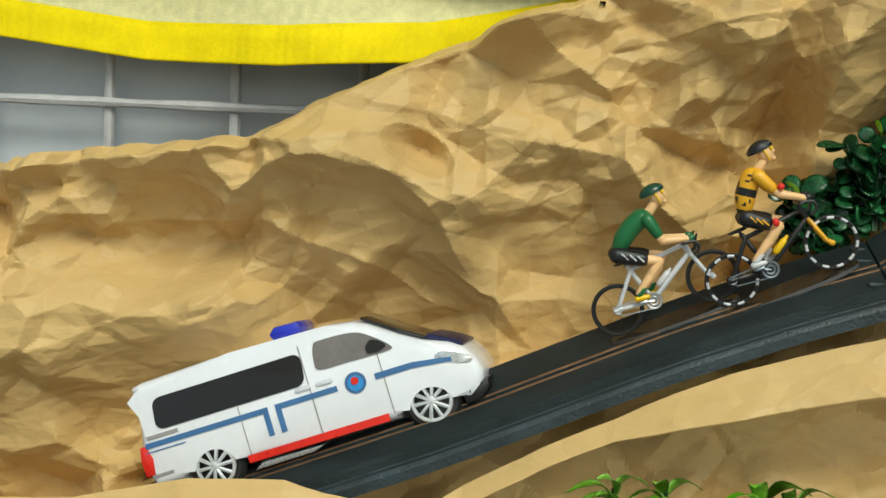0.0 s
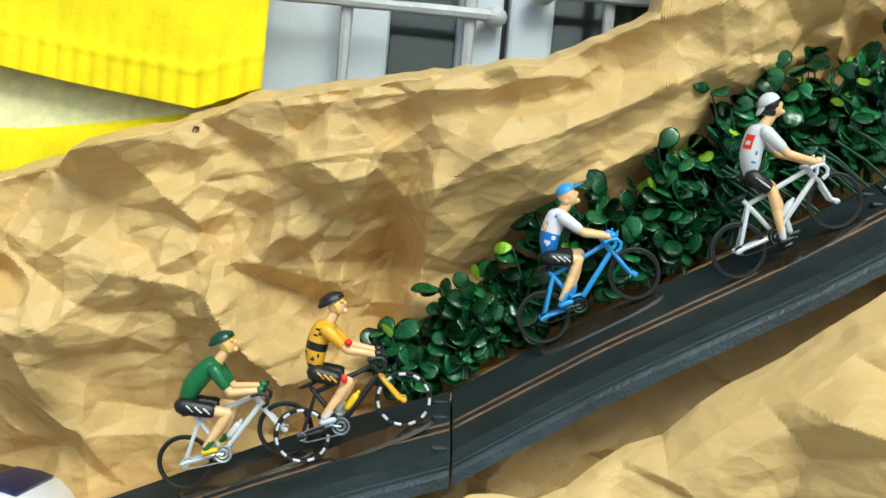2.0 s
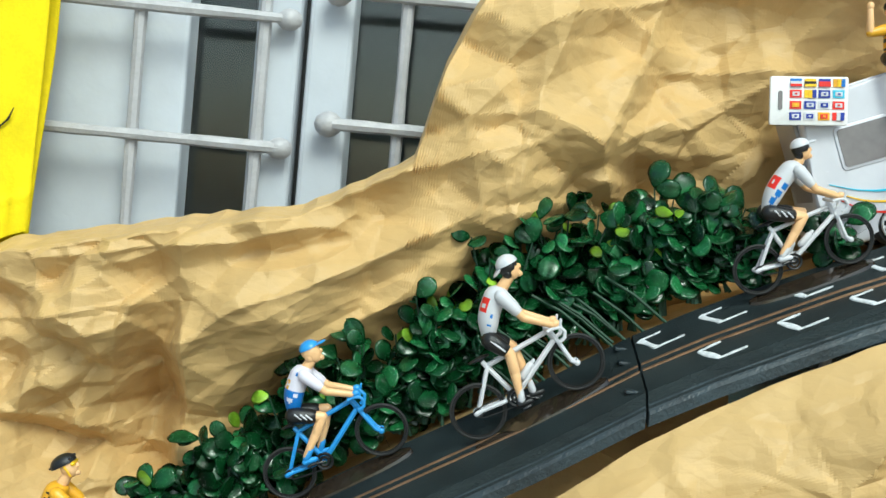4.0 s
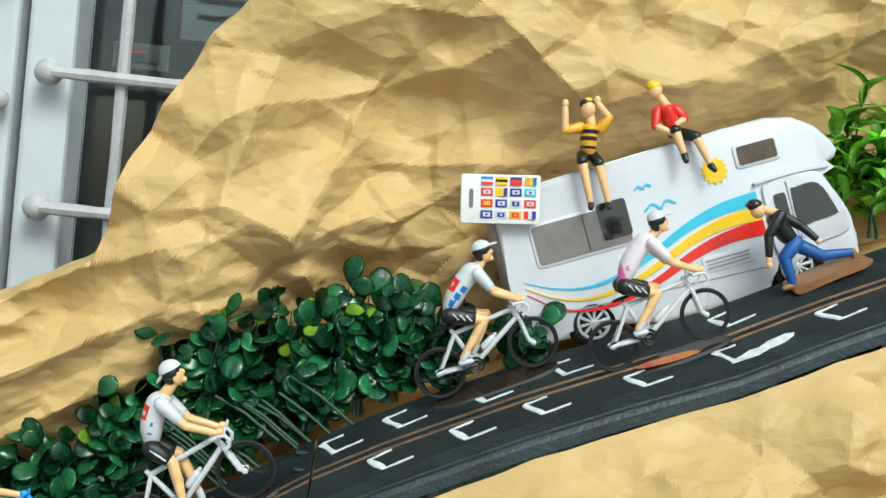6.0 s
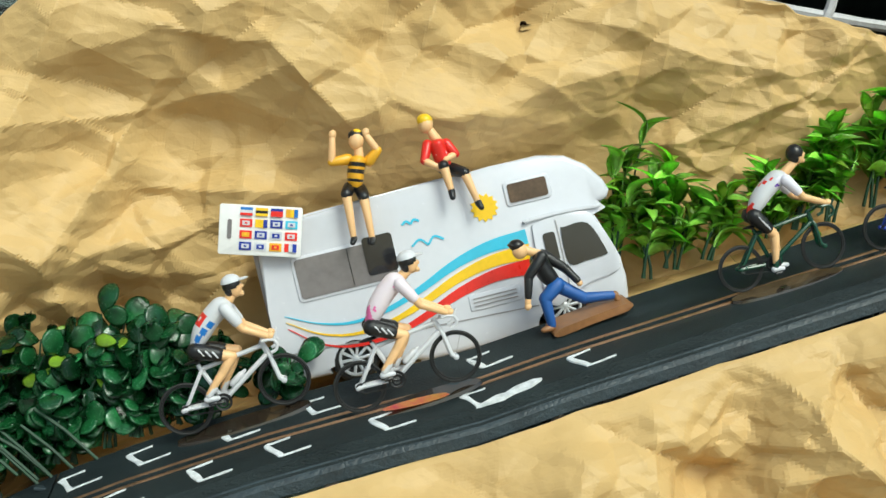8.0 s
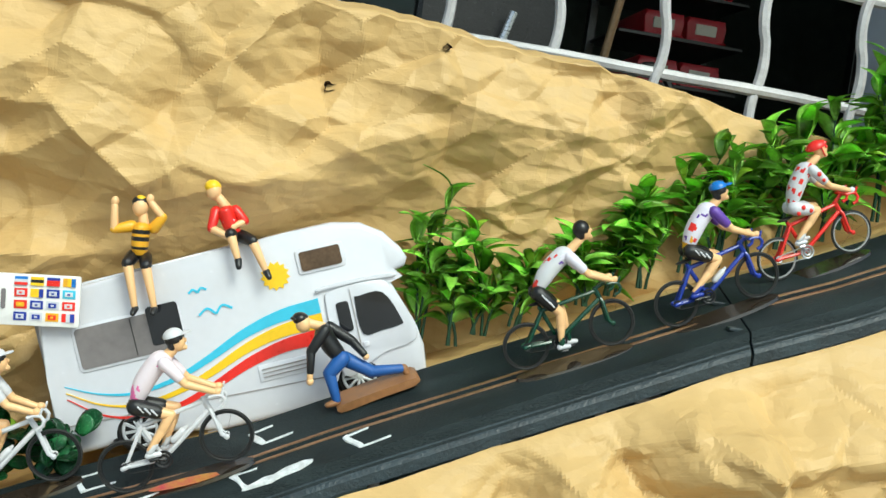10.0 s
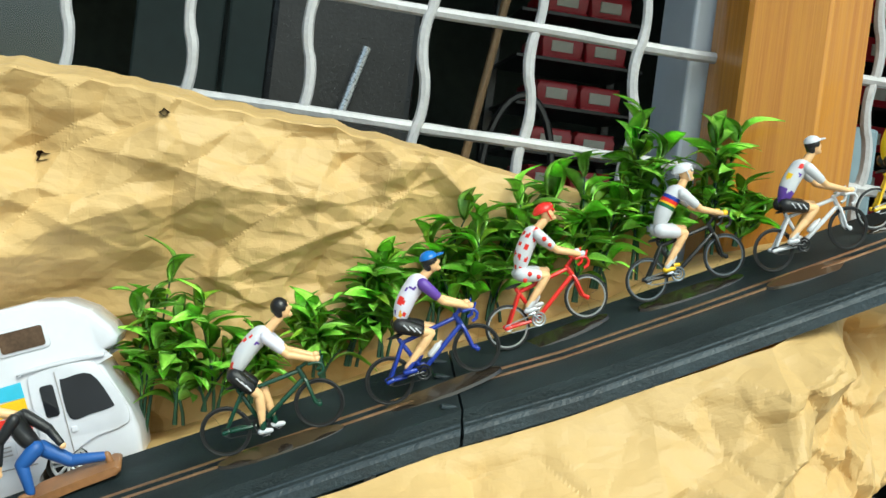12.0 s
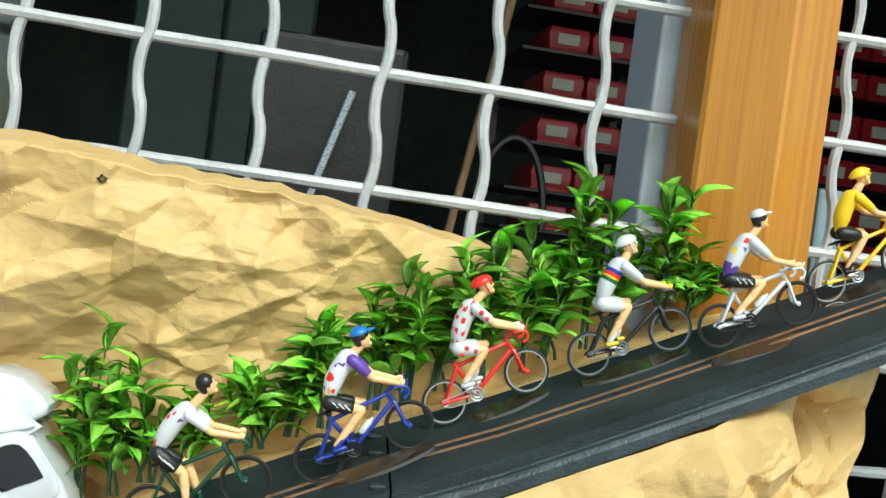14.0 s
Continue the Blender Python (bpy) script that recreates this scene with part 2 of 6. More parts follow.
def rounded(x0, z0, x1, z1, r, n=4, skew=0.0):
    """A rounded rectangle's outline; skew leans its sides."""
    pts = []
    for cx, cz, a0 in ((x1 - r, z0 + r, -90), (x1 - r, z1 - r, 0), (x0 + r, z1 - r, 90), (x0 + r, z0 + r, 180)):
        for k in range(n + 1):
            a = radians(a0 + 90 * k / n)
            z = cz + r * math.sin(a)
            pts.append((cx + r * math.cos(a) + skew * (z - z0), z))
    return pts


def smooth_outline(knots, n=6):
    """A closed Catmull-Rom curve through the knots."""
    out = []
    m = len(knots)
    for i in range(m):
        p0, p1, p2, p3 = (np.array(knots[(i + k) % m]) for k in (-1, 0, 1, 2))
        for k in range(n):
            t = k / n
            out.append(tuple(0.5 * (2 * p1 + (p2 - p0) * t + (2 * p0 - 5 * p1 + 4 * p2 - p3) * t * t + (3 * p1 - p0 - 3 * p2 + p3) * t ** 3)))
    return out


# ---- the road's line: height of the slot over x ----
ROAD_X = [-0.40, -0.102, -0.010, 0.081, 0.125, 0.158, 0.213, 0.284, 0.320, 0.345, 0.370, 0.395, 0.432, 0.467, 0.500, 0.580, 0.635, 0.679, 0.7305, 0.773, 1.10]
ROAD_Z = [-0.230, -0.106, -0.069, -0.028, -0.0105, 0.001, 0.036, 0.076, 0.0985, 0.1115, 0.123, 0.1342, 0.149, 0.162, 0.178, 0.2135, 0.238, 0.255, 0.278, 0.2975, 0.450]
BANK, NEAR, FAR = 0.40, -0.0165, 0.024


def road(x, y=0.0):
    return float(np.interp(x, ROAD_X, ROAD_Z)) + BANK * y


def slope(x, d=0.02):
    return math.degrees(math.atan2(road(x + d) - road(x - d), 2 * d))


# ---- crumpled paper ----
TABLE = np.random.default_rng(5).uniform(-1, 1, (64, 64))


def facets(x, z, cell, shift):
    """Random heights on a lattice of triangles: flat facets that meet in creases."""
    c, s = math.cos(shift * 1.7), math.sin(shift * 1.7)
    u, v = (c * x - s * z) / cell + shift * 7.3, (s * x + c * z) / cell + shift * 3.1
    u = u + 0.5 * v
    i, j = np.floor(u).astype(int), np.floor(v).astype(int)
    a, b = u - i, v - j
    g = lambda p, q: TABLE[(p + int(shift * 13)) % 64, (q + int(shift * 29)) % 64]
    low = a + b < 1
    return np.where(low, g(i, j) * (1 - a - b) + g(i + 1, j) * a + g(i, j + 1) * b,
                    g(i + 1, j + 1) * (a + b - 1) + g(i, j + 1) * (1 - a) + g(i + 1, j) * (1 - b))


def grid(x0, x1, step, rows):
    """An even net of points, straight along its lower and upper edge."""
    return np.meshgrid(np.arange(x0, x1 + step / 2, step), np.linspace(0, 1, rows), indexing="ij")


def soft(x, z, cell, seed):
    """Smooth random swell between -1 and 1."""
    u, v = x / cell + seed * 5.7, z / cell + seed * 9.1
    i, j = np.floor(u).astype(int), np.floor(v).astype(int)
    a, b = u - i, v - j
    a, b = a * a * (3 - 2 * a), b * b * (3 - 2 * b)
    g = lambda p, q: TABLE[(p + int(seed * 17)) % 64, (q + int(seed * 31)) % 64]
    return (g(i, j) * (1 - a) + g(i + 1, j) * a) * (1 - b) + (g(i, j + 1) * (1 - a) + g(i + 1, j + 1) * a) * b


def nearest(u, v, seed):
    """Squared distance to the nearest of scattered points, one in each unit cell."""
    i, j = np.floor(u).astype(int), np.floor(v).astype(int)
    best = np.full(u.shape, 9.0)
    for p in (-1, 0, 1):
        for q in (-1, 0, 1):
            c, d = i + p, j + q
            px = c + 0.5 + 0.42 * TABLE[(c + seed * 11) % 64, (d + seed * 23) % 64]
            pz = d + 0.5 + 0.42 * TABLE[(d + seed * 7 + 19) % 64, (c + seed * 3 + 41) % 64]
            best = np.minimum(best, (u - px) ** 2 + (v - pz) ** 2)
    return best


def creases(x, z, cell, seed, turn, stretch=1.0):
    """Flat uneven facets that meet in straight ridges and valleys; slopes of about one, heights in metres."""
    c, s = math.cos(turn), math.sin(turn)
    u, v = (c * x + s * z) / (cell * stretch), (c * z - s * x) / cell
    return cell * (nearest(u + 31.3, v + 17.7, seed) - nearest(u, v, seed + 1))


def crumple(X, Z, seed, size=1.0):
    """Crumpled relief: big flat panels broken by ever smaller creases, some patches nearly smooth."""
    wx = X + 0.007 * soft(X, Z, 0.05, seed + 0.2)
    wz = Z + 0.007 * soft(X, Z, 0.05, seed + 0.6)
    calm = np.clip(0.80 + 0.70 * soft(X, Z, 0.075, seed + 0.4), 0.30, 1.25)
    busy = np.clip(0.70 + 0.90 * soft(X, Z, 0.055, seed + 0.9), 0.10, 1.35)
    H = 0.40 * creases(wx, wz, 0.062, seed, 0.45, 1.5)
    H += 0.70 * calm * creases(wx, wz, 0.036, seed + 4, -0.35, 1.4)
    H += 0.62 * busy * creases(X, Z, 0.0195, seed + 9, 0.75, 1.5)
    H += 0.40 * busy * calm * creases(X, Z, 0.0098, seed + 14, 0.15, 1.6)
    return size * H


def fold(x, z, x0, z0, x1, z1, height, near, away):
    """A long sharp fold along a line, with its own width on each side: below (near) and above (away)."""
    dx, dz = x1 - x0, z1 - z0
    n = math.hypot(dx, dz)
    t = ((x - x0) * dx + (z - z0) * dz) / n
    d = ((z - z0) * dx - (x - x0) * dz) / n
    d = d + 0.0035 * soft(t, d, 0.03, height * 300)
    side = np.where(d < 0, np.exp(-(np.abs(d) / near) ** 1.1), np.exp(-(np.abs(d) / away) ** 1.1))
    ends = np.clip((t + 0.025) / 0.05, 0, 1) * np.clip((n + 0.025 - t) / 0.05, 0, 1)
    return height * side * ends


def hollow(x, z, cx, cz, rx, rz, turn, depth):
    """A dent with a flat-sided rim."""
    c, s = math.cos(radians(turn)), math.sin(radians(turn))
    u, v = ((x - cx) * c + (z - cz) * s) / rx, ((z - cz) * c - (x - cx) * s) / rz
    return depth * np.clip(1.25 - np.sqrt(u * u + v * v), 0, 1)


def sheet(name, X, Y, Z, label):
    """A thin sheet of paper from three grids of numbers."""
    ni, nj = X.shape
    i, j = np.meshgrid(np.arange(ni - 1), np.arange(nj - 1), indexing="ij")
    a = (i * nj + j).ravel()
    b, c, d = a + nj, a + nj + 1, a + 1
    y = Y.ravel()
    level = (np.abs(y[a] - y[c]) < np.abs(y[b] - y[d]))[:, None]
    faces = np.concatenate([np.where(level, np.stack([a, b, c], -1), np.stack([a, b, d], -1)), np.where(level, np.stack([a, c, d], -1), np.stack([b, c, d], -1))])
    me = bpy.data.meshes.new(name)
    me.vertices.add(X.size)
    me.vertices.foreach_set("co", np.stack([X, Y, Z], -1).ravel())
    me.loops.add(faces.size)
    me.loops.foreach_set("vertex_index", faces.ravel().astype(np.int32))
    me.polygons.add(len(faces))
    me.polygons.foreach_set("loop_start", np.arange(0, faces.size, 3, dtype=np.int32))
    me.update(calc_edges=True)
    me.materials.append(KRAFT)
    me.shade_flat()
    return tagged(new(name, me), label, "wrapping paper")


# tall sheet behind the road
TOP_X = [-0.42, -0.30, -0.224, -0.16, -0.106, -0.08, -0.03, 0.03, 0.07, 0.13, 0.185, 0.215, 0.228, 0.238, 0.248, 0.262, 0.283, 0.33, 0.45, 0.54, 0.60, 0.65, 0.70, 0.73, 0.765]
TOP_Z = [0.00, 0.02, 0.030, 0.04, 0.046, 0.063, 0.084, 0.108, 0.125, 0.139, 0.147, 0.163, 0.172, 0.212, 0.236, 0.264, 0.290, 0.325, 0.344, 0.339, 0.334, 0.328, 0.321, 0.305, 0.285]
X, S = grid(-0.42, 0.765, 0.0011, 210)
TOPZ = np.interp(X, TOP_X, TOP_Z) + 0.0022 * facets(X, X * 0, 0.03, 3.3) + 0.0012 * facets(X, X * 0, 0.011, 2.3)
LOWZ = np.interp(X, ROAD_X, ROAD_Z) - 0.03
Z = LOWZ + (TOPZ - LOWZ) * S
UP = Z - np.interp(X, ROAD_X, ROAD_Z)
# room for the toys that stand in front
behind = np.interp(X, [-0.4, -0.17, -0.15, 0.02, 0.05, 0.13, 0.30, 0.36, 0.39, 0.53, 0.56, 0.80], [0.060, 0.062, 0.066, 0.066, 0.050, 0.054, 0.070, 0.076, 0.078, 0.077, 0.062, 0.064])
above = np.interp(X, [-0.4, -0.2, 0.0, 0.2, 0.27, 0.38, 0.48, 0.80], [0.036, 0.028, 0.032, 0.034, 0.040, 0.040, 0.052, 0.066])
mixin = np.clip((UP - 0.035) / 0.055, 0, 1)
Y = behind + (above - behind) * mixin
loose = np.interp(X, [-0.4, 0.02, 0.10, 0.24, 0.33, 0.42, 0.50, 0.80], [0.95, 0.95, 1.0, 0.9, 1.05, 0.72, 0.50, 0.45])
Y -= crumple(X, Z, 1) * loose
# the low front lump: a bright crest with a deep shaded dent under it
for x0, z0, x1, z1, h in ((-0.235, 0.022, -0.165, 0.044, 0.016), (-0.165, 0.044, -0.095, 0.040, 0.018), (-0.095, 0.040, -0.036, 0.027, 0.018), (-0.036, 0.027, 0.001, -0.022, 0.016), (0.001, -0.022, 0.023, -0.048, 0.010)):
    Y -= fold(X, Z, x0, z0, x1, z1, h, 0.012, 0.016)
Y += hollow(X, Z, -0.105, -0.006, 0.105, 0.034, -14, 0.018)
Y += hollow(X, Z, -0.180, -0.010, 0.075, 0.036, 10, 0.018)
Y += hollow(X, Z, -0.030, 0.040, 0.014, 0.007, -30, 0.014)
Y -= fold(X, Z, -0.17, 0.000, -0.06, 0.014, 0.008, 0.006, 0.012)
Y -= fold(X, Z, -0.11, 0.012, -0.02, -0.030, 0.007, 0.008, 0.006)
# upright valleys behind the first riders
Y += hollow(X, Z, 0.127, 0.062, 0.013, 0.040, -8, 0.022)
Y += hollow(X, Z, 0.059, 0.062, 0.016, 0.026, -20, 0.016)
Y += hollow(X, Z, 0.022, 0.086, 0.026, 0.010, 10, 0.010)
Y -= fold(X, Z, 0.066, 0.092, 0.132, 0.106, 0.012, 0.010, 0.014)
Y -= fold(X, Z, 0.140, 0.040, 0.146, 0.100, 0.009, 0.014, 0.006)
# draped folds that run up to the tall part
Y -= fold(X, Z, 0.087, 0.120, 0.181, 0.136, 0.012, 0.009, 0.012)
Y -= fold(X, Z, 0.120, 0.122, 0.227, 0.166, 0.014, 0.008, 0.016)
Y -= fold(X, Z, 0.146, 0.093, 0.256, 0.153, 0.013, 0.008, 0.018)
Y -= fold(X, Z, 0.172, 0.084, 0.262, 0.128, 0.010, 0.008, 0.014)
Y += hollow(X, Z, 0.182, 0.130, 0.020, 0.006, 14, 0.010)
Y -= fold(X, Z, 0.205, 0.160, 0.262, 0.176, 0.010, 0.008, 0.010)
# the tall part: a bright edge, then a wide dent ringed by folds
Y -= fold(X, Z, 0.272, 0.175, 0.300, 0.300, 0.013, 0.020, 0.014)
Y -= fold(X, Z, 0.303, 0.262, 0.335, 0.281, 0.010, 0.012, 0.016)
Y -= fold(X, Z, 0.335, 0.281, 0.378, 0.280, 0.012, 0.010, 0.016)
Y -= fold(X, Z, 0.378, 0.280, 0.412, 0.252, 0.012, 0.010, 0.014)
Y += hollow(X, Z, 0.352, 0.238, 0.060, 0.046, 0, 0.030)
Y -= fold(X, Z, 0.308, 0.196, 0.332, 0.250, 0.009, 0.010, 0.008)
Y -= fold(X, Z, 0.326, 0.214, 0.395, 0.226, 0.008, 0.008, 0.010)
# slight long creases in the calm upper end
Y -= fold(X, Z, 0.440, 0.295, 0.520, 0.270, 0.005, 0.008, 0.016)
Y -= fold(X, Z, 0.480, 0.312, 0.600, 0.296, 0.005, 0.007, 0.016)
Y -= fold(X, Z, 0.560, 0.268, 0.640, 0.318, 0.006, 0.008, 0.010)
Y -= fold(X, Z, 0.628, 0.322, 0.662, 0.300, 0.006, 0.008, 0.010)
Y += 0.02 * np.clip((S - 0.97) / 0.03, 0, 1)
keep = np.clip((X - 0.370) / 0.02, 0, 1) * np.clip((0.550 - X) / 0.02, 0, 1) * np.clip((0.105 - UP) / 0.04, 0, 1)
Y = Y + keep * np.maximum(0, 0.072 - Y)
keep = np.clip((0.03 - X) / 0.02, 0, 1) * np.clip((0.075 - UP) / 0.03, 0, 1)
Y = Y + keep * np.maximum(0, 0.047 - Y)
Y = np.maximum(Y, 0.004 + 0.016 * np.clip(1 - UP / 0.03, 0, 1))
Y = np.where(Y > 0.076, 0.076 + 0.008 * (1 - np.exp(-(Y - 0.076) / 0.008)), Y)
paper_back = sheet("crumpled_paper", X, Y, Z, "tall crumpled brown kraft paper standing behind the road")

PAPER_X, PAPER_Y, PAPER_Z = X, Y, Z

# sheet that hangs in front, under the road
X, S = grid(-0.42, 0.842, 0.0012, 170)
RZ = np.interp(X, ROAD_X, ROAD_Z) - 0.004
TOPF = RZ + np.interp(X, [-0.42, -0.18, -0.15, -0.104, -0.066, -0.038, -0.018, 0.03, 0.10, 0.165, 0.20, 0.24, 0.29, 0.33, 0.40, 0.80, 0.842],
                      [0.034, 0.038, 0.028, 0.020, 0.007, -0.012, -0.026, -0.020, -0.017, -0.021, -0.040, -0.034, -0.022, -0.018, -0.0145, -0.0145, -0.030])
TOPF = TOPF + 0.0022 * facets(X, X * 0.3, 0.022, 4.1) * np.interp(X, [0.16, 0.19, 0.28, 0.32], [0.2, 1.5, 1.5, 0.2])
LOWF = np.interp(X, [-0.42, -0.014, 0.039, 0.099, 0.149, 0.224, 0.284, 0.34, 0.45, 0.80, 0.842], [-0.30, -0.086, -0.076, -0.062, -0.050, -0.032, -0.018, -0.03, -0.05, 0.06, 0.10])
LOWF = np.minimum(LOWF, TOPF - 0.01)
Z = TOPF + (LOWF - TOPF) * S
DEPTH = TOPF - Z
Y = -0.0215 - 0.030 * (1 - np.exp(-DEPTH / 0.03)) - 0.06 * np.clip(DEPTH - 0.05, 0, 1)
Y += np.interp(X, [-0.42, -0.2, -0.05, 0.0, 0.16, 0.22, 0.30, 0.75, 0.80, 0.842], [-0.022, -0.022, -0.022, 0, 0, 0.004, 0, 0, 0.03, 0.055])
curl = np.clip((S - 0.72) / 0.28, 0, 1) ** 2 * np.interp(X, [-0.03, 0.0, 0.28, 0.33], [0, 1, 1, 0])
Y += 0.035 * curl
Y -= crumple(X, Z, 2, 0.8) * np.clip(DEPTH / 0.02, 0.1, 1) * np.interp(X, [-0.1, 0.02, 0.14, 0.22, 0.5, 0.66, 0.76], [0.9, 0.45, 0.45, 1.1, 1.15, 1.15, 1.5])
Y -= fold(X, Z, 0.20, 0.0, 0.30, 0.055, 0.012, 0.03, 0.010) * np.clip(DEPTH / 0.01, 0, 1)
Y = np.minimum(Y, -0.0165 + 0.25 * DEPTH + 0.09 * np.clip((X - 0.74) / 0.1, 0, 1))
X = X - np.clip((X - 0.78) / 0.05, 0, 1) * (0.002 + 0.34 * DEPTH + 0.003 * facets(Z, Z * 0, 0.012, 5.0))
paper_front = sheet("crumpled_paper", X, Y, Z, "crumpled brown kraft paper hanging under the toy road")

# lower sheet in the shade below
X, S = grid(-0.10, 0.36, 0.0015, 128)
TOPL = np.interp(X, ROAD_X, ROAD_Z) - 0.011
Z = TOPL - 0.19 * S
Y = np.minimum(0.030 - 0.06 * S - crumple(X, Z, 3, 0.8), 0.036)
paper_low = sheet("crumpled_paper", X, Y, Z, "shaded crumpled brown kraft paper under the fold")

# paper bed behind the track, under the plants and the camper
X, S = grid(-0.40, 0.80, 0.003, 20)
Y = FAR - 0.004 + 0.062 * S
Z = np.interp(X, ROAD_X, ROAD_Z) + BANK * FAR - 0.0045 + 0.25 * crumple(X, Y, 5, 0.5) * np.clip(S * 6, 0, 1)
sheet("crumpled_paper", X, Y, Z, "brown kraft paper bed under the plants behind the track")

# ---- slot road ----
PROFILE = [(NEAR - 0.0028, -0.0105), (NEAR - 0.0030, -0.0050), (NEAR - 0.0024, -0.0040), (NEAR - 0.0004, -0.0030), (NEAR, -0.0012), (NEAR + 0.0012, 0.0), (-0.0012, 0.0), (-0.0012, -0.0025),
           (0.0012, -0.0025), (0.0012, 0.0), (FAR - 0.001, 0.0), (FAR, -0.001), (FAR, -0.0085)]


def strip(bm, x0, x1, prof, n, mat=0, lift=0.0):
    """A closed section in yz, drawn along the road."""
    loops = []
    for i in range(n + 1):
        x = x0 + (x1 - x0) * i / n
        loops.append([bm.verts.new((x, y, road(x, y) + z + lift)) for y, z in prof])
    m = len(prof)
    for p, q in zip(loops, loops[1:]):
        for k in range(m):
            bm.faces.new((p[k], q[k], q[(k + 1) % m], p[(k + 1) % m])).material_index = mat
    bm.faces.new(loops[0])
    bm.faces.new(loops[-1][::-1])


def bracket(x, y, size=0.0105):
    """A brushed grid mark: one slanting bar across the road, two arms along it."""
    bm = bmesh.new()
    for pts, w in (([(x, y + 0.0042), (x + 0.0055, y - 0.0042)], 0.0017), ([(x + 0.0005, y + 0.0042), (x + size * 0.78, y + 0.0050)], 0.0008), ([(x + 0.0052, y - 0.0042), (x + 0.0052 + size, y - 0.0034)], 0.0008)):
        (xa, ya), (xb, yb) = pts
        dx, dy = xb - xa, yb - ya
        L = math.hypot(dx, dy)
        nx, ny = -dy / L * w / 2, dx / L * w / 2
        n = 6
        wob = [1 + 0.35 * math.sin(7.1 * k + x * 900) for k in range(n + 1)]
        up = [(xa + dx * k / n + nx * wob[k], ya + dy * k / n + ny * wob[k]) for k in range(n + 1)]
        dn = [(xa + dx * k / n - nx * wob[-k], ya + dy * k / n - ny * wob[-k]) for k in range(n + 1)]
        lift = 0.00045 if w > 0.001 else 0.0003
        for k in range(n):
            q = [dn[k], dn[k + 1], up[k + 1], up[k]]
            top = [bm.verts.new((px, py, road(px, py) + lift)) for px, py in q]
            bm.faces.new(top)
        rim = dn + up[::-1]
        hi = [bm.verts.new((px, py, road(px, py) + lift)) for px, py in rim]
        lo = [bm.verts.new((px, py, road(px, py) - 0.0002)) for px, py in rim]
        for k in range(len(rim)):
            m = (k + 1) % len(rim)
            bm.faces.new((lo[k], lo[m], hi[m], hi[k]))
    return bm


def road_piece(x0, x1, marks, label):
    thing = empty("slot_track_piece", pose(0, 0, 0), label, "toy track", "pieces of slot track")
    n = max(4, int((x1 - x0) / 0.012))
    bm = bmesh.new()
    strip(bm, x0 + 0.0004, x1 - 0.0004, PROFILE, n)
    bmesh.ops.recalc_face_normals(bm, faces=bm.faces[:])
    part("bed", bm, TRACK, thing, smooth=False)
    for y in (-0.0024, 0.0016):
        bm = bmesh.new()
        strip(bm, x0 + 0.0006, x1 - 0.0006, [(y, 0.0), (y, 0.0005), (y + 0.0008, 0.0005), (y + 0.0008, 0.0)], n)
        part("rail", bm, RAIL, thing, "thin copper rail", smooth=False)
    # side lip: light caught on the near edge, put in as a bluer strip
    bm = bmesh.new()
    strip(bm, x0 + 0.0006, x1 - 0.0006, [(NEAR - 0.0031, -0.0104), (NEAR - 0.0040, -0.0098), (NEAR - 0.0040, -0.0056), (NEAR - 0.0031, -0.0046), (NEAR - 0.0012, -0.0033), (NEAR - 0.0010, -0.0042)], n)
    bmesh.ops.recalc_face_normals(bm, faces=bm.faces[:])
    part("lip", bm, TRACK_SIDE, thing, "bevelled side lip, tinted blue-grey as if lit", smooth=False)
    for x, y in marks:
        part("road_mark", bracket(x, y), PAINT_WHITE, thing, "hand-painted white bracket", smooth=False)
    for k in range(3):
        x = x1 - 0.004
        y = (-0.011, 0.008, 0.018)[k]
        bm = bmesh.new()
        box(bm, (x - 0.003, y - 0.0018, road(x, y) - 0.001), (x + 0.0036, y + 0.0018, road(x, y) + 0.0004), 0.0004)
        part("clip", bm, TRACK_SIDE, thing)
    return thing


road_piece(-0.40, 0.158, [], "worn black plastic slot track with copper rails, lowest ramp")
road_piece(0.158, 0.320, [], "worn black plastic slot track, steep middle ramp")
piece = road_piece(0.320, 0.641, [(0.340, -0.0085), (0.3685, -0.0085), (0.3945, -0.0085), (0.430, -0.0100), (0.4995, -0.0085), (0.462, -0.0100), (0.322, 0.0130), (0.345, 0.0130), (0.376, 0.0100), (0.4055, 0.0110), (0.466, 0.0120)],
                   "black plastic slot track with white painted grid brackets")
bm = bmesh.new()
pts = [(0.466, -0.0152), (0.470, -0.0138), (0.473, -0.0127), (0.476, -0.0132), (0.480, -0.0114), (0.486, -0.0110), (0.489, -0.0122), (0.485, -0.0142), (0.480, -0.0144), (0.476, -0.0155)]
hi = [bm.verts.new((x, y, road(x, y) + 0.0012)) for x, y in pts]
lo = [bm.verts.new((x, y, road(x, y) - 0.0003)) for x, y in pts]
bm.faces.new(hi[::-1])
for k in range(len(pts)):
    bm.faces.new((lo[k - 1], lo[k], hi[k], hi[k - 1]))
bmesh.ops.triangulate(bm, faces=bm.faces[:])
part("paint_smear", bm, PAINT_WHITE, piece, "smear of white paint", smooth=False)
bm = bmesh.new()
pts = [(0.446 + 0.012 * math.cos(a), -0.0050 + 0.0022 * math.sin(a)) for a in (k * math.tau / 20 for k in range(20))]
bm.faces.new([bm.verts.new((x, y, road(x, y) + 0.0019)) for x, y in pts])
bmesh.ops.solidify(bm, geom=bm.faces[:], thickness=0.0005)
part("paint_smear", bm, material("pink_yellow_smear", (0.70, 0.06, 0.16), 0.5, scale=120, second=(0.75, 0.50, 0.06)), piece, "pink and yellow paint smear", smooth=False)
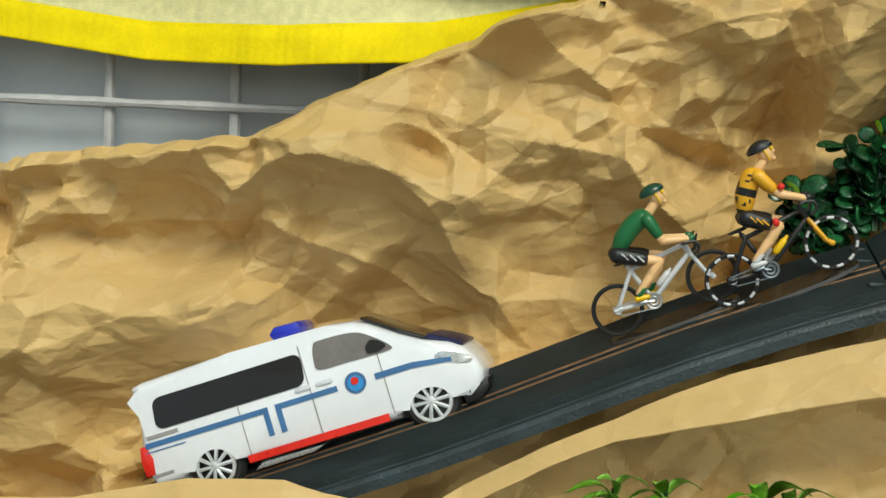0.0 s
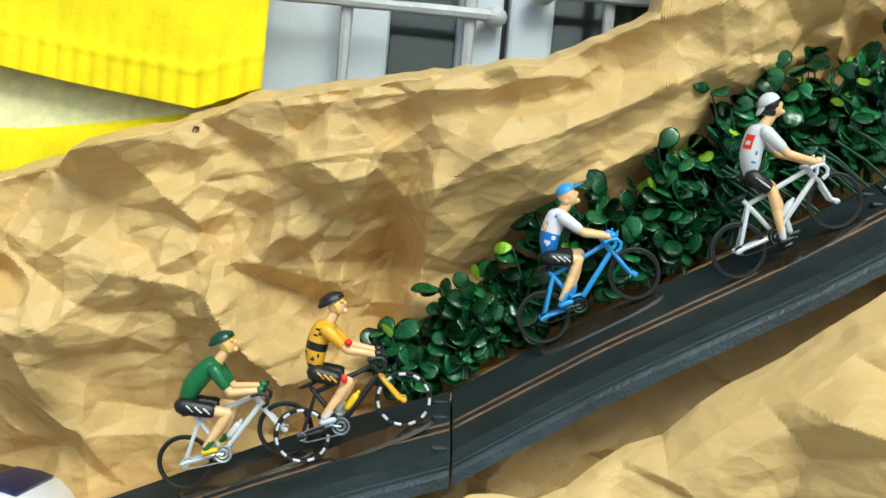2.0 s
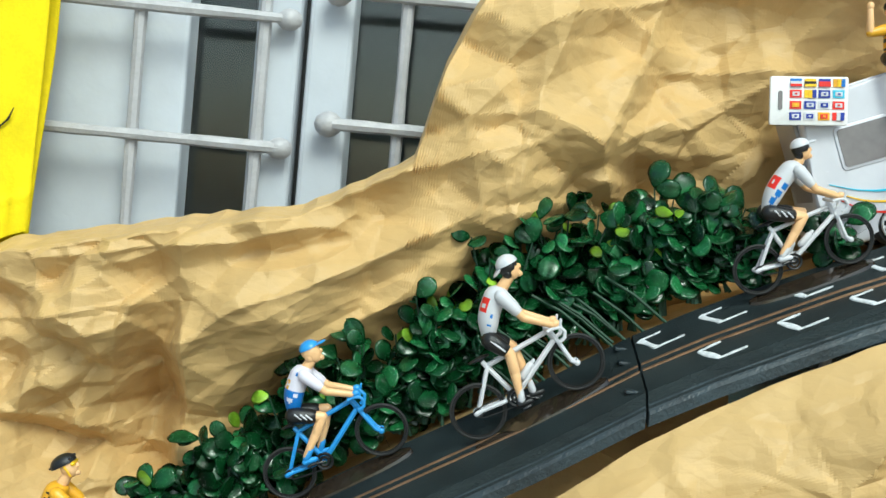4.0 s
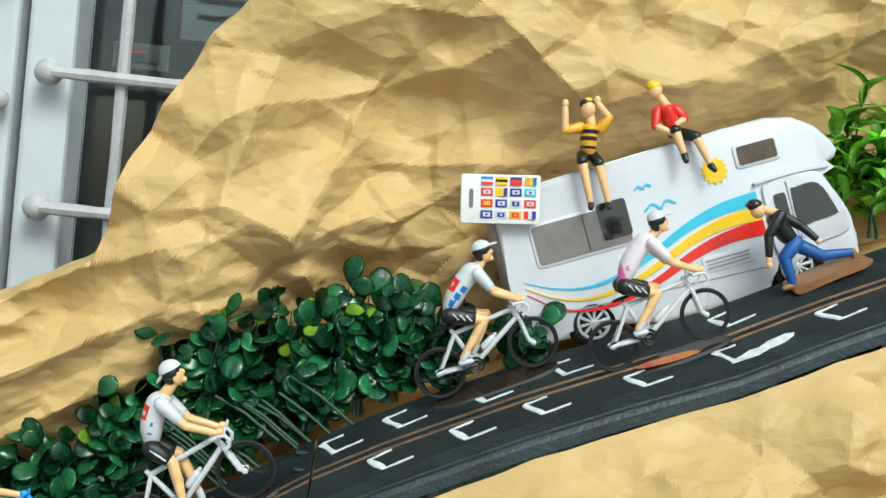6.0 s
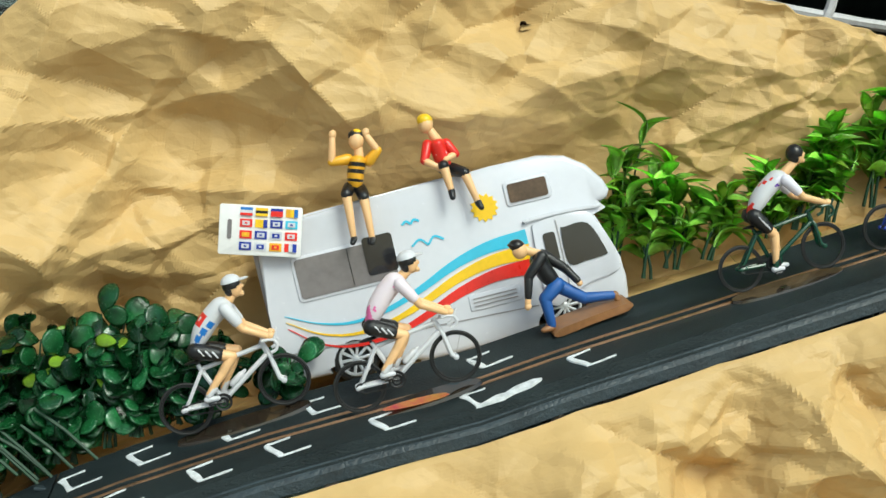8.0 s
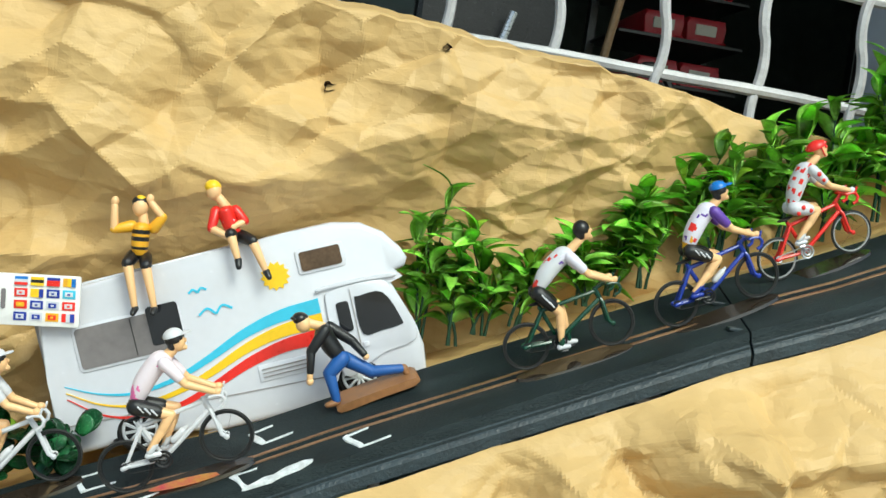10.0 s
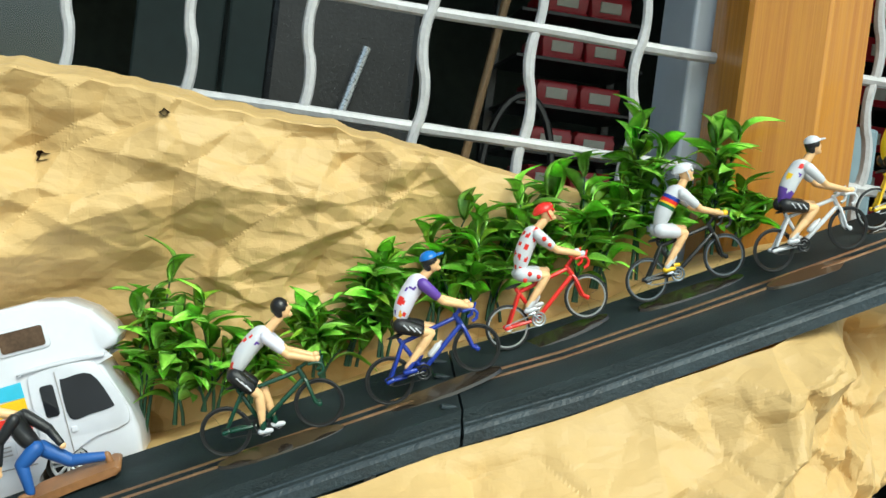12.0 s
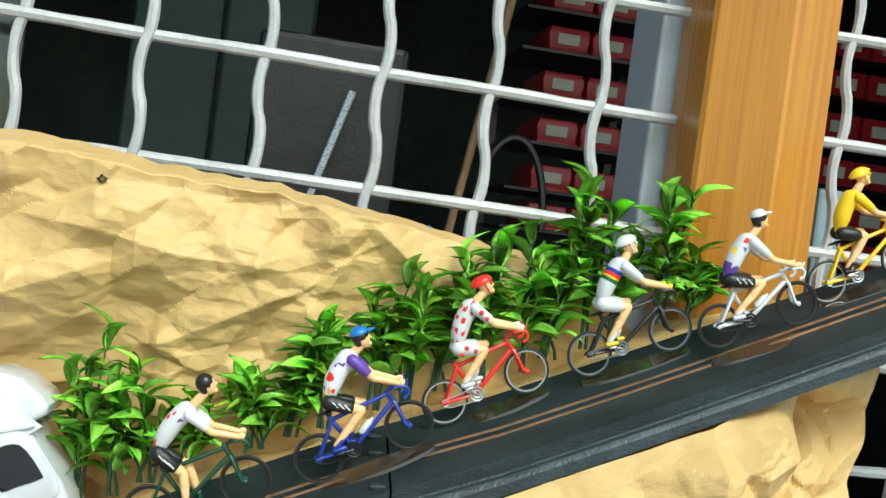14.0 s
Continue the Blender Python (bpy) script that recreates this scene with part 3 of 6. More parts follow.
road_piece(0.641, 1.00, [], "dusty black plastic slot track with pale rails, upper ramp")


# ---- window wall, bars and frames ----
def plank(name, lo, hi, mat, label, category, bevel=0.002, kind="structure", parent=None):
    bm = bmesh.new()
    box(bm, lo, hi, bevel)
    ob = finish(bm, name, mat, parent, smooth=False)
    if parent is None:
        tagged(ob, label, category, kind=kind)
    elif label:
        ob["label"] = label
    return ob


def rod(bm, a, b, r, n=24, wave=0.0, pitch=0.05, side=(0, 0, 1), phase=0.0, lump=0.0):
    a, b, side = Vector(a), Vector(b), Vector(side)
    L = (b - a).length
    pts, rr = [], []
    for i in range(n + 1):
        p = a.lerp(b, i / n)
        k = (i / n * L + phase) / pitch * math.tau
        pts.append(p + side * wave * math.copysign(abs(math.sin(k / 2)) ** 0.7, math.sin(k / 2)))
        rr.append(r * (1 + lump * noise.noise(p * 90)))
    tube(bm, pts, rr, seg=8)


left = empty("window_1", pose(0, 0, 0), "white painted steel casement window with welded bars over dark panes", "window", kind="structure")
plank("wall_panel", (-0.60, 0.105, -0.35), (0.118, 0.125, 0.60), FRAME_WHITE, "white panel", "wall", parent=left)
plank("window_frame", (0.150, 0.096, -0.10), (0.1705, 0.130, 0.60), FRAME_WHITE, "", "", 0.0025, parent=left)
plank("window_frame", (0.1735, 0.099, -0.10), (0.1945, 0.130, 0.60), FRAME_WHITE, "", "", 0.0025, parent=left)
plank("window_frame", (0.1700, 0.112, -0.10), (0.1740, 0.132, 0.60), BLACK, "dark gap between the casements", "", 0.0, parent=left)
for x0, x1 in ((0.1185, 0.1495), (0.195, 0.47)):
    plank("pane", (x0, 0.122, -0.10), (x1, 0.124, 0.60), GLASS, "dark window pane", "", 0.0, parent=left).visible_shadow = False
for z in (-0.003, 0.057, 0.114, 0.171, 0.229, 0.287):
    bm = bmesh.new()
    rod(bm, (-0.45, 0.087, z + 0.004), (0.166, 0.087, z), 0.0026, 40, lump=0.25)
    ball(bm, (0.166, 0.089, z), (0.006, 0.005, 0.005), nu=10, nv=6)
    part("bar", bm, BAR_WHITE, left, "thickly painted welded bar")
for z in (0.123, 0.184, 0.243, 0.302):
    bm = bmesh.new()
    rod(bm, (0.187, 0.087, z), (0.40, 0.087, z), 0.0026, 24, lump=0.25)
    ball(bm, (0.187, 0.090, z), (0.0065, 0.006, 0.006), nu=10, nv=6)
    part("bar", bm, BAR_WHITE, left, "thickly painted welded bar")
for x in (-0.330, -0.265, -0.199, -0.133, -0.068, -0.003, 0.050, 0.0985, 0.1545, 0.2180, 0.278, 0.338):
    bm = bmesh.new()
    rod(bm, (x, 0.0905, -0.15), (x + 0.001, 0.0905, 0.55), 0.0028, 50, lump=0.25)
    part("bar", bm, BAR_WHITE, left, "thickly painted welded bar")

right = empty("window_2", pose(0, 0, 0), "window with a white crimped wire grille before a dark room", "window", kind="structure")
for k, x in enumerate([0.374, 0.425, 0.4755, 0.5265, 0.577, 0.628, 0.6770, 0.7265, 0.776, 0.8445, 0.895, 0.945, 0.995]):
    bm = bmesh.new()
    rod(bm, (x, 0.094, 0.05), (x - 0.0005, 0.094, 0.70), 0.0025, 260, 0.0017, 0.0248, (1, 0, 0), 0.008, lump=0.15)
    part("grille_wire", bm, BAR_WHITE, right, "crimped white wire")
for z in (0.187, 0.238, 0.288, 0.338, 0.390, 0.4395, 0.489, 0.538):
    bm = bmesh.new()
    rod(bm, (0.35, 0.0945, z + 0.003), (0.778, 0.0945, z - 0.001), 0.0027, 140, 0.0012, 0.0505, (0, -1, 0), 0.0, lump=0.15)
    part("grille_wire", bm, BAR_WHITE, right, "crimped white wire")
    bm = bmesh.new()
    rod(bm, (0.835, 0.0945, z), (1.05, 0.0945, z), 0.0027, 70, 0.0012, 0.0505, (0, -1, 0), 0.0, lump=0.15)
    part("grille_wire", bm, BAR_WHITE, right, "crimped white wire")
plank("window_frame", (0.755, 0.105, -0.2), (0.773, 0.150, 0.85), FRAME_WHITE, "pale grey frame", "", 0.002, parent=right)
plank("window_frame", (0.773, 0.100, -0.2), (0.7865, 0.150, 0.85), material("beige_frame", (0.36, 0.33, 0.28), 0.6, vary=0.12, scale=10), "beige frame edge", "", 0.002, parent=right)
plank("window_frame", (0.846, 0.110, -0.2), (0.861, 0.150, 0.37), material("blue_grey_frame", (0.24, 0.33, 0.38), 0.5, vary=0.15, scale=12), "blue-grey frame", "", 0.002, parent=right)

# pine post, its front drawn to an edge
bm = bmesh.new()
sec = [(0.763, 0.064), (0.7645, 0.0615), (0.7915, 0.0465), (0.7935, 0.0465), (0.8180, 0.0585), (0.8190, 0.0610), (0.8190, 0.100), (0.763, 0.100)]
for z0, z1 in ((-0.3, 0.85),):
    lo = [bm.verts.new((x, y, z0)) for x, y in sec]
    hi = [bm.verts.new((x, y, z1)) for x, y in sec]
    for i in range(len(sec)):
        bm.faces.new((lo[i], lo[(i + 1) % 8], hi[(i + 1) % 8], hi[i]))
    bm.faces.new(lo[::-1])
    bm.faces.new(hi)
tagged(finish(bm, "wooden_post", PINE, smooth=False), "varnished orange pine post with straight grain", "post", kind="structure")

# ---- the room behind, closed all round; its dimness is partly in the wall colour ----
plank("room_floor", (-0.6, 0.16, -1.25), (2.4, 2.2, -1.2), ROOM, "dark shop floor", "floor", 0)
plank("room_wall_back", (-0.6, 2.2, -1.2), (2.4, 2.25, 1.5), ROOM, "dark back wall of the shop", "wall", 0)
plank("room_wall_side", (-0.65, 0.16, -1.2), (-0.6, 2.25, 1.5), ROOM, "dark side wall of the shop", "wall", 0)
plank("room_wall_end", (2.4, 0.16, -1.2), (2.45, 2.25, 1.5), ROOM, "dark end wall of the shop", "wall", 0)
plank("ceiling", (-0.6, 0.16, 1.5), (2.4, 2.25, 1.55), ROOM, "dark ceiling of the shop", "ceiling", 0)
plank("wall_below", (-2.5, 0.152, -1.2), (3.5, 0.25, -0.35), WALL, "rendered wall below the windows", "wall", 0)
plank("wall_above", (-2.5, 0.152, 0.85), (3.5, 0.25, 3.0), WALL, "rendered wall over the windows", "wall", 0)
plank("wall_left", (-2.5, 0.152, -0.35), (-0.6, 0.25, 0.85), WALL, "rendered wall beside the window", "wall", 0)
plank("wall_right", (1.3, 0.152, -0.35), (3.5, 0.25, 0.85), WALL, "rendered wall beside the window", "wall", 0)
plank("ground", (-30, -40, -1.3), (30, 2.5, -1.25), PAVE, "grey stone pavement before the shop", "pavement", 0)
plank("window_sill", (-0.6, 0.00, -0.40), (1.3, 0.152, -0.35), WALL, "rendered sill under the window", "sill", 0.004)


def storage_bin(x, y, z, w, h, n):
    """A red open-fronted storage bin with a paper label."""
    e = empty("storage_bin", pose(x, y, z), "red plastic storage bin with a white paper label", "storage bin", "red bins on the shelf")
    bm = bmesh.new()
    slab(bm, [(-w / 2, 0), (w / 2, 0), (w / 2, h * 0.72), (w / 2 * 0.96, h), (-w / 2 * 0.96, h), (-w / 2, h * 0.72)], 0, 0.12, 0.003)
    part("body", bm, RED_BIN, e)
    bm = bmesh.new()
    box(bm, (-w * 0.28, -0.003, h * 0.3), (w * 0.24, -0.0005, h * 0.72))
    part("label", bm, LABEL, e, "white paper label")
    bm = bmesh.new()
    box(bm, (-w / 2, -0.006, -0.002), (w / 2, 0.0, h * 0.1), 0.001)
    part("lip", bm, RED_BIN, e)


shelf = empty("bin_shelf", pose(0, 0, 0), "dark metal shelf that carries rows of red bins", "shelf")
for k, z in enumerate((0.352, 0.402, 0.462, 0.522, 0.580, 0.632)):
    plank("board", (0.86, 0.95, z - 0.008), (1.03, 1.10, z - 0.003), BLACK, "", "", 0.001, parent=shelf)
    plank("board", (1.26, 0.95, z - 0.008), (1.62, 1.10, z - 0.003), BLACK, "", "", 0.001, parent=shelf)
    for x in (0.922, 0.980):
        storage_bin(x, 0.96, z - 0.003, 0.054, 0.032, k)
    for x in (1.305, 1.365, 1.425, 1.485):
        storage_bin(x, 0.96, z - 0.003, 0.056, 0.036, k)
for x in (0.86, 1.03, 1.26, 1.62):
    plank("upright", (x - 0.006, 1.08, -1.2), (x + 0.006, 1.10, 0.72), BLACK, "", "", 0.001, parent=shelf)

# grey furniture, coloured near black to carry the room's dimness
cabinet = new("cabinet")
tagged(cabinet, "tall grey two-door cabinet in the dark room", "cabinet")
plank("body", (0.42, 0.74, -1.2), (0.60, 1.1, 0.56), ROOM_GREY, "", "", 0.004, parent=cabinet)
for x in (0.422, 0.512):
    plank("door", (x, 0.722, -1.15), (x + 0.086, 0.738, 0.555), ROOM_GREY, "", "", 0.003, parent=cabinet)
monitor = new("monitor")
tagged(monitor, "black monitor standing on the grey workbench", "monitor")
plank("screen", (0.555, 0.52, 0.312), (0.68, 0.54, 0.475), BLACK, "", "", 0.006, parent=monitor)
plank("stand", (0.600, 0.525, 0.300), (0.635, 0.56, 0.313), BLACK, "", "", 0.002, parent=monitor)
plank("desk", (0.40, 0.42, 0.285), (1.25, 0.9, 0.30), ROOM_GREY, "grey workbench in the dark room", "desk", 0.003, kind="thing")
bm = bmesh.new()
rod(bm, (0.60, 0.50, 0.30), (0.635, 0.50, 0.43), 0.0035, 8)
tagged(finish(bm, "metal_stick", SILVER), "thin pale metal stick leaning on the bench", "stick")
bm = bmesh.new()
rod(bm, (0.755, 0.70, 0.30), (0.800, 0.70, 0.62), 0.0045, 8)
tagged(finish(bm, "broom_handle", material("wood_handle", (0.45, 0.28, 0.14), 0.5, vary=0.2, scale=20)), "pale wooden handle leaning upright in the room", "handle")
bm = bmesh.new()
tube(bm, [(0.80 + 0.035 * math.cos(a), 0.62, 0.34 + 0.085 * math.sin(a)) for a in (math.pi * k / 16 for k in range(17))], 0.004)
tagged(finish(bm, "cable", BLACK), "black cable looped on the bench", "cable")
for x, z, m, nm in ((0.70, 0.31, RED, "red"), (0.72, 0.315, BLUE, "blue"), (0.735, 0.31, YELLOW, "yellow"), (0.69, 0.308, AMBER, "amber")):
    bm = bmesh.new()
    limb(bm, (x, 0.56, 0.301), (x, 0.56, z + 0.012), 0.006, 0.004)
    tagged(finish(bm, "paint_pot", m), "small %s paint pot on the bench" % nm, "pot")
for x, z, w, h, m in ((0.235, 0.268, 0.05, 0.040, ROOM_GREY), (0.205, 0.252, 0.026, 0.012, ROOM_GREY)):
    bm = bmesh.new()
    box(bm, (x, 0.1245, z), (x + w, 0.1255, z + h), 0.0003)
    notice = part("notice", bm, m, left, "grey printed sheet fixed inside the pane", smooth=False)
    for k in range(3):
        bm = bmesh.new()
        box(bm, (x + w * 0.15, 0.1240, z + h * (0.25 + 0.2 * k)), (x + w * (0.8 - 0.12 * k), 0.1244, z + h * (0.32 + 0.2 * k)))
        part("print_bar", bm, RED if k == 2 else BLACK, notice)

# ---- yellow cloth hanging over the bars ----
xs = np.arange(-0.45, 0.0672, 0.0022)
zs = np.linspace(0, 1, 90)
X, S = np.meshgrid(xs, zs, indexing="ij")
LOW = np.interp(X, [-0.45, -0.30, -0.247, -0.174, -0.103, -0.033, 0.067], [0.115, 0.098, 0.089, 0.0800, 0.0780, 0.0815, 0.100])
Z = LOW + (0.42 - LOW) * S ** 1.25
HEM = Z - LOW
Y = 0.070 + 0.004 * np.sin(X * 38 + Z * 20) + 0.006 * np.sin(X * 13 - Z * 30 + 1)
Y += np.where(HEM < 0.017, 0.0011 * np.sin(X / 0.0048 * math.tau + 3 * np.sin(X * 40)) - 0.0012, 0)
Y += 0.0015 * np.exp(-((HEM - 0.0175) / 0.0010) ** 2)
verts = np.stack([X, Y, Z], -1).reshape(-1, 3)
ni, nj = X.shape
i, j = np.meshgrid(np.arange(ni - 1), np.arange(nj - 1), indexing="ij")
a = (i * nj + j).ravel()
me = bpy.data.meshes.new("cloth")
me.from_pydata(verts.tolist(), [], np.stack([a, a + nj, a + nj + 1, a + 1], -1).tolist())
for m in (CLOTH_Y, CLOTH_W):
    me.materials.append(m)
cx, cz, ch = X[:-1, :-1].ravel(), Z[:-1, :-1].ravel(), HEM[:-1, :-1].ravel()
pale = (ch > 0.0175) & (cx < 0.045)
me.polygons.foreach_set("material_index", pale.astype(int))
me.shade_smooth()
cloth = new("hanging_cloth", me)
mod = cloth.modifiers.new("thickness", "SOLIDIFY")
mod.thickness, mod.offset = 0.0008, 1
tagged(cloth, "bright yellow cloth with a ribbed hem and pale mesh panel", "cloth")
bm = bmesh.new()
for k in range(2):
    for q in range(150):
        x = -0.30 + q * 0.0023
        z = float(np.interp(x, [-0.30, -0.247, -0.174, -0.103, -0.033, 0.067], [0.098, 0.089, 0.0800, 0.0780, 0.0815, 0.100])) + 0.0195 + 0.004 * k
        y = 0.070 + 0.004 * math.sin(x * 38 + z * 20) + 0.006 * math.sin(x * 13 - z * 30 + 1) - 0.0004
        limb(bm, (x, y, z), (x + 0.0013, y, z + 0.0002), 0.0003, 0.0003, seg=4, caps=0)
part("stitching", bm, CLOTH_Y, cloth, "row of yellow stitches")["kind"] = "stuff"


def hanging(name, x1, low_x, low_z, depth, hem, rib):
    """A hanging layer of cloth with a ribbed hem under a raised seam."""
    X, S = np.meshgrid(np.arange(-0.45, x1, 0.0018), np.linspace(0, 1, 110), indexing="ij")
    LOW = np.interp(X, low_x, low_z)
    Z = LOW + (0.42 - LOW) * S ** 1.4
    HEM = Z - LOW
    Y = depth + 0.0025 * np.sin(X * 38 + Z * 20) + 0.002 * np.sin(X * 13 - Z * 30 + 1)
    ribs = np.sin(X / rib * math.tau + 3 * np.sin(X * 40))
    Y += 0.0011 * ribs * np.where(HEM < hem, 1, np.exp(-(HEM - hem) / 0.006)) - 0.0012 * (HEM < hem)
    Y -= 0.0012 * np.exp(-((HEM - hem) / 0.0016) ** 2)
    ni, nj = X.shape
    i, j = np.meshgrid(np.arange(ni - 1), np.arange(nj - 1), indexing="ij")
    a = (i * nj + j).ravel()
    me = bpy.data.meshes.new(name)
    me.from_pydata(np.stack([X, Y, Z], -1).reshape(-1, 3).tolist(), [], np.stack([a, a + nj, a + nj + 1, a + 1], -1).tolist())
    me.materials.append(CLOTH_Y)
    me.shade_smooth()
    ob = new(name, me)
    mod = ob.modifiers.new("thickness", "SOLIDIFY")
    mod.thickness, mod.offset = 0.0008, 1
    return ob


front = hanging("front_layer", 0.0685, [-0.45, -0.043, -0.008, 0.023, 0.042, 0.067], [0.184, 0.1263, 0.1213, 0.1176, 0.1152, 0.1255], 0.0585, 0.016, 0.0085)
front.parent = cloth

bm = bmesh.new()
tube(bm, [(0.059, 0.055, 0.177), (0.057, 0.055, 0.172), (0.054, 0.055, 0.169), (0.052, 0.055, 0.163)], [0.0002, 0.0005, 0.0004, 0.0002], seg=6)
part("printed_stroke", bm, BLACK, cloth, "thin black printed stroke")

# ---- cyclist figurines ----
MM = 0.001


def joint(a, b, la, lb, bend):
    """The middle joint of a two-bone limb from a to b."""
    a, b = Vector(a), Vector(b)
    d = b - a
    L = min(d.length, (la + lb) * 0.995)
    t = (la * la - lb * lb + L * L) / (2 * L)
    h = math.sqrt(max(0.0, la * la - t * t))
    u = d.normalized()
    n = V(u.z, 0, -u.x)
    return a + u * t + n * h * bend


def torso(bm, hip, chest, bands, w0=4.6, w1=6.2, d0=4.0, d1=4.6, bow=1.2, prints=()):
    """Hip to chest, an oval section that bows out at the back; bands: (up to that share, material); prints: (share, angle, radius, material)."""
    hip, chest = Vector(hip), Vector(chest)
    axis = (chest - hip).normalized()
    length = (chest - hip).length * 1.08
    side = V(0, 1, 0)
    front = side.cross(axis)
    loops, shares = [], []
    N, M = 26, 28
    for i in range(N + 1):
        t = i / N
        sh = math.sin(min(1.0, 0.35 + t * 1.6) * math.pi / 2) * (1 if t < 0.84 else math.sqrt(max(0.03, 1 - ((t - 0.84) / 0.175) ** 2)))
        c = hip + axis * (length * t) + front * (-bow * math.sin(t * math.pi))
        w, d = (w0 + (w1 - w0) * t) * sh, (d0 + (d1 - d0) * t) * sh
        loops.append([bm.verts.new(c + side * w * math.cos(q) + front * d * math.sin(q)) for q in (k * math.tau / M for k in range(M))])
        shares.append(t)
    for i, (p, q) in enumerate(zip(loops, loops[1:])):
        t = (shares[i] + shares[i + 1]) / 2
        for k in range(M):
            mat = next(m for lim, m in bands if t <= lim)
            a = (k + 0.5) * 360 / M
            for tt, aa, r, m in prints:
                du, dv = (t - tt) * length, radians(a - aa) * 4.6
                if (abs(du) < -r and abs(dv) < -r) or (r > 0 and du * du + dv * dv < r * r):
                    mat = m
            bm.faces.new((p[k], p[(k + 1) % M], q[(k + 1) % M], q[k])).material_index = mat
    bm.faces.new(loops[0][::-1]).material_index = bands[0][1]
    bm.faces.new(loops[-1]).material_index = bands[-1][1]


def headgear(bm, c, kind, hat, hair):
    c = Vector(c)
    if kind == "cap":
        ball(bm, c + V(-0.4, 0, 0.9), (3.5, 3.2, 3.4), hair, cut=-0.35)
        ball(bm, c + V(-0.3, 0, 1.9), (3.8, 3.5, 3.1), hat, cut=0.05)
        ball(bm, c + V(3.9, 0, 2.2), (2.4, 2.5, 0.5), hat)
        ball(bm, c + V(-1.7, 0, -0.8), (1.8, 2.9, 2.4), hair)
    elif kind == "back_cap":
        ball(bm, c + V(-0.4, 0, 0.9), (3.5, 3.2, 3.2), hair, cut=-0.5)
        ball(bm, c + V(-0.3, 0, 1.7), (3.9, 3.6, 3.5), hat, cut=0.05)
        ball(bm, c + V(-4.1, 0, 0.9), (2.4, 2.5, 0.6), hat, turn=Euler((0, -0.5, 0)).to_matrix())
        ball(bm, c + V(-1.3, 0, -0.9), (2.0, 2.95, 2.2), hair)
    elif kind == "helmet":
        ball(bm, c + V(-1.0, 0, 1.6), (4.8, 3.6, 3.2), hat, turn=Euler((0, -0.12, 0)).to_matrix(), cut=-0.1)
        for y in (-2.4, 0, 2.4):
            limb(bm, c + V(-5.4, y * 0.6, 1.6), c + V(2.6, y * 0.85, 3.4 - abs(y) * 0.2), 0.45, 0.6, hat, seg=6)
        limb(bm, c + V(2.5, -2.0, 0.8), c + V(2.5, 2.0, 0.8), 0.8, 0.8, hair, seg=6)
        limb(bm, c + V(0.6, -2.7, -2.8), c + V(-0.2, -3.0, 1.0), 0.3, 0.35, hair, seg=5)
    else:
        ball(bm, c + V(-0.7, 0, 0.9), (3.6, 3.4, 3.8), hair, cut=-0.4)
        ball(bm, c + V(-1.5, 0, -0.7), (2.1, 3.1, 2.8), hair)


def rider_doll(p):
    """Slots: 0 skin, 1 jersey, 2 shorts, 3 hat, 4 hair, 5 shoe, 6 sock, 7.. extra colours; the last slot is the stripe on the shorts."""
    bm = bmesh.new()
    head, sho, hip, hand, knee, foot = (V(q[0], 0, q[1]) for q in p["joints"])
    hip = hip + V(0.8, 0, -1.2)
    chest = sho + V(0.6, 0, 1.0)
    torso(bm, hip, chest, p["bands"], 3.7, 4.7, 3.5, 3.9, 1.5, p.get("spots", ()))
    limb(bm, chest + V(0.4, 0, 0.0), head + V(-0.4, 0, -1.8), 2.1, 1.7, 0)
    ball(bm, head + V(0.2, 0, 0), (3.0, 2.8, 3.9), 0)
    limb(bm, head + V(1.8, 0, -2.6), head + V(2.2, 0, -2.9), 1.2, 1.1, 0, 8)
    ball(bm, head + V(3.1, 0, -0.4), (0.7, 0.6, 0.9), 0, 8, 6)
    headgear(bm, head, p["gear"], 3, 4)
    stripe = len(p["mats"]) - 1
    for s in (-1, 1):
        sh = sho + V(0.2, 4.2 * s, -0.4)
        hd = hand + V(0, 3.8 * s, 0)
        d = (hd - sh).length
        el = joint(sh, hd, max(9.5, d * 0.515), max(9.5, d * 0.515), 1)
        el.y += 0.8 * s
        limb(bm, sh, sh.lerp(el, 0.68), 2.5, 2.0, p.get("sleeve", 1))
        limb(bm, sh.lerp(el, 0.66), el, 1.7, 1.5, 0)
        limb(bm, el, hd, 1.5, 1.15, 0)
        ball(bm, hd + V(0.8, 0, 0), (1.8, 1.3, 1.4), p.get("glove", 0), 9, 6)
        hp = hip + V(0.6, 2.5 * s, -0.2)
        kn = knee + (V(0, -2.8, 0) if s < 0 else V(1.8, 2.8, 0.8))
        ft = foot + (V(0, -3.2, 0) if s < 0 else V(4.8, 3.2, -0.6))
        thigh = hp.lerp(kn, 0.62)
        limb(bm, hp, thigh, 3.2, 2.7, 2, 12)
        if p.get("striped", True) and s < 0:
            for q in (0.3, 0.62, 0.92):
                c = hp.lerp(thigh, q) + V(0, -2.75, 0.2)
                limb(bm, c + V(-0.7, 0, 1.3), c + V(0.5, 0, -1.1), 0.38, 0.32, stripe, 6)
        limb(bm, hp.lerp(kn, 0.58), kn, 2.3, 1.9, 0)
        limb(bm, kn, kn.lerp(ft, 0.4), 1.9, 1.85, 0)
        limb(bm, kn.lerp(ft, 0.4), ft + V(-0.2, 0, 0.8), 1.8, 1.1, 0)
        limb(bm, kn.lerp(ft, 0.8), ft + V(-0.2, 0, 0.2), 1.35, 1.3, 6)
        limb(bm, ft + V(-1.2, 0, -1.0), ft + V(2.6, 0, -1.5), 1.3, 0.95, 5)
    for pos, r, m in p.get("dots", ()):
        ball(bm, pos, r, m, 9, 6)
    return bm


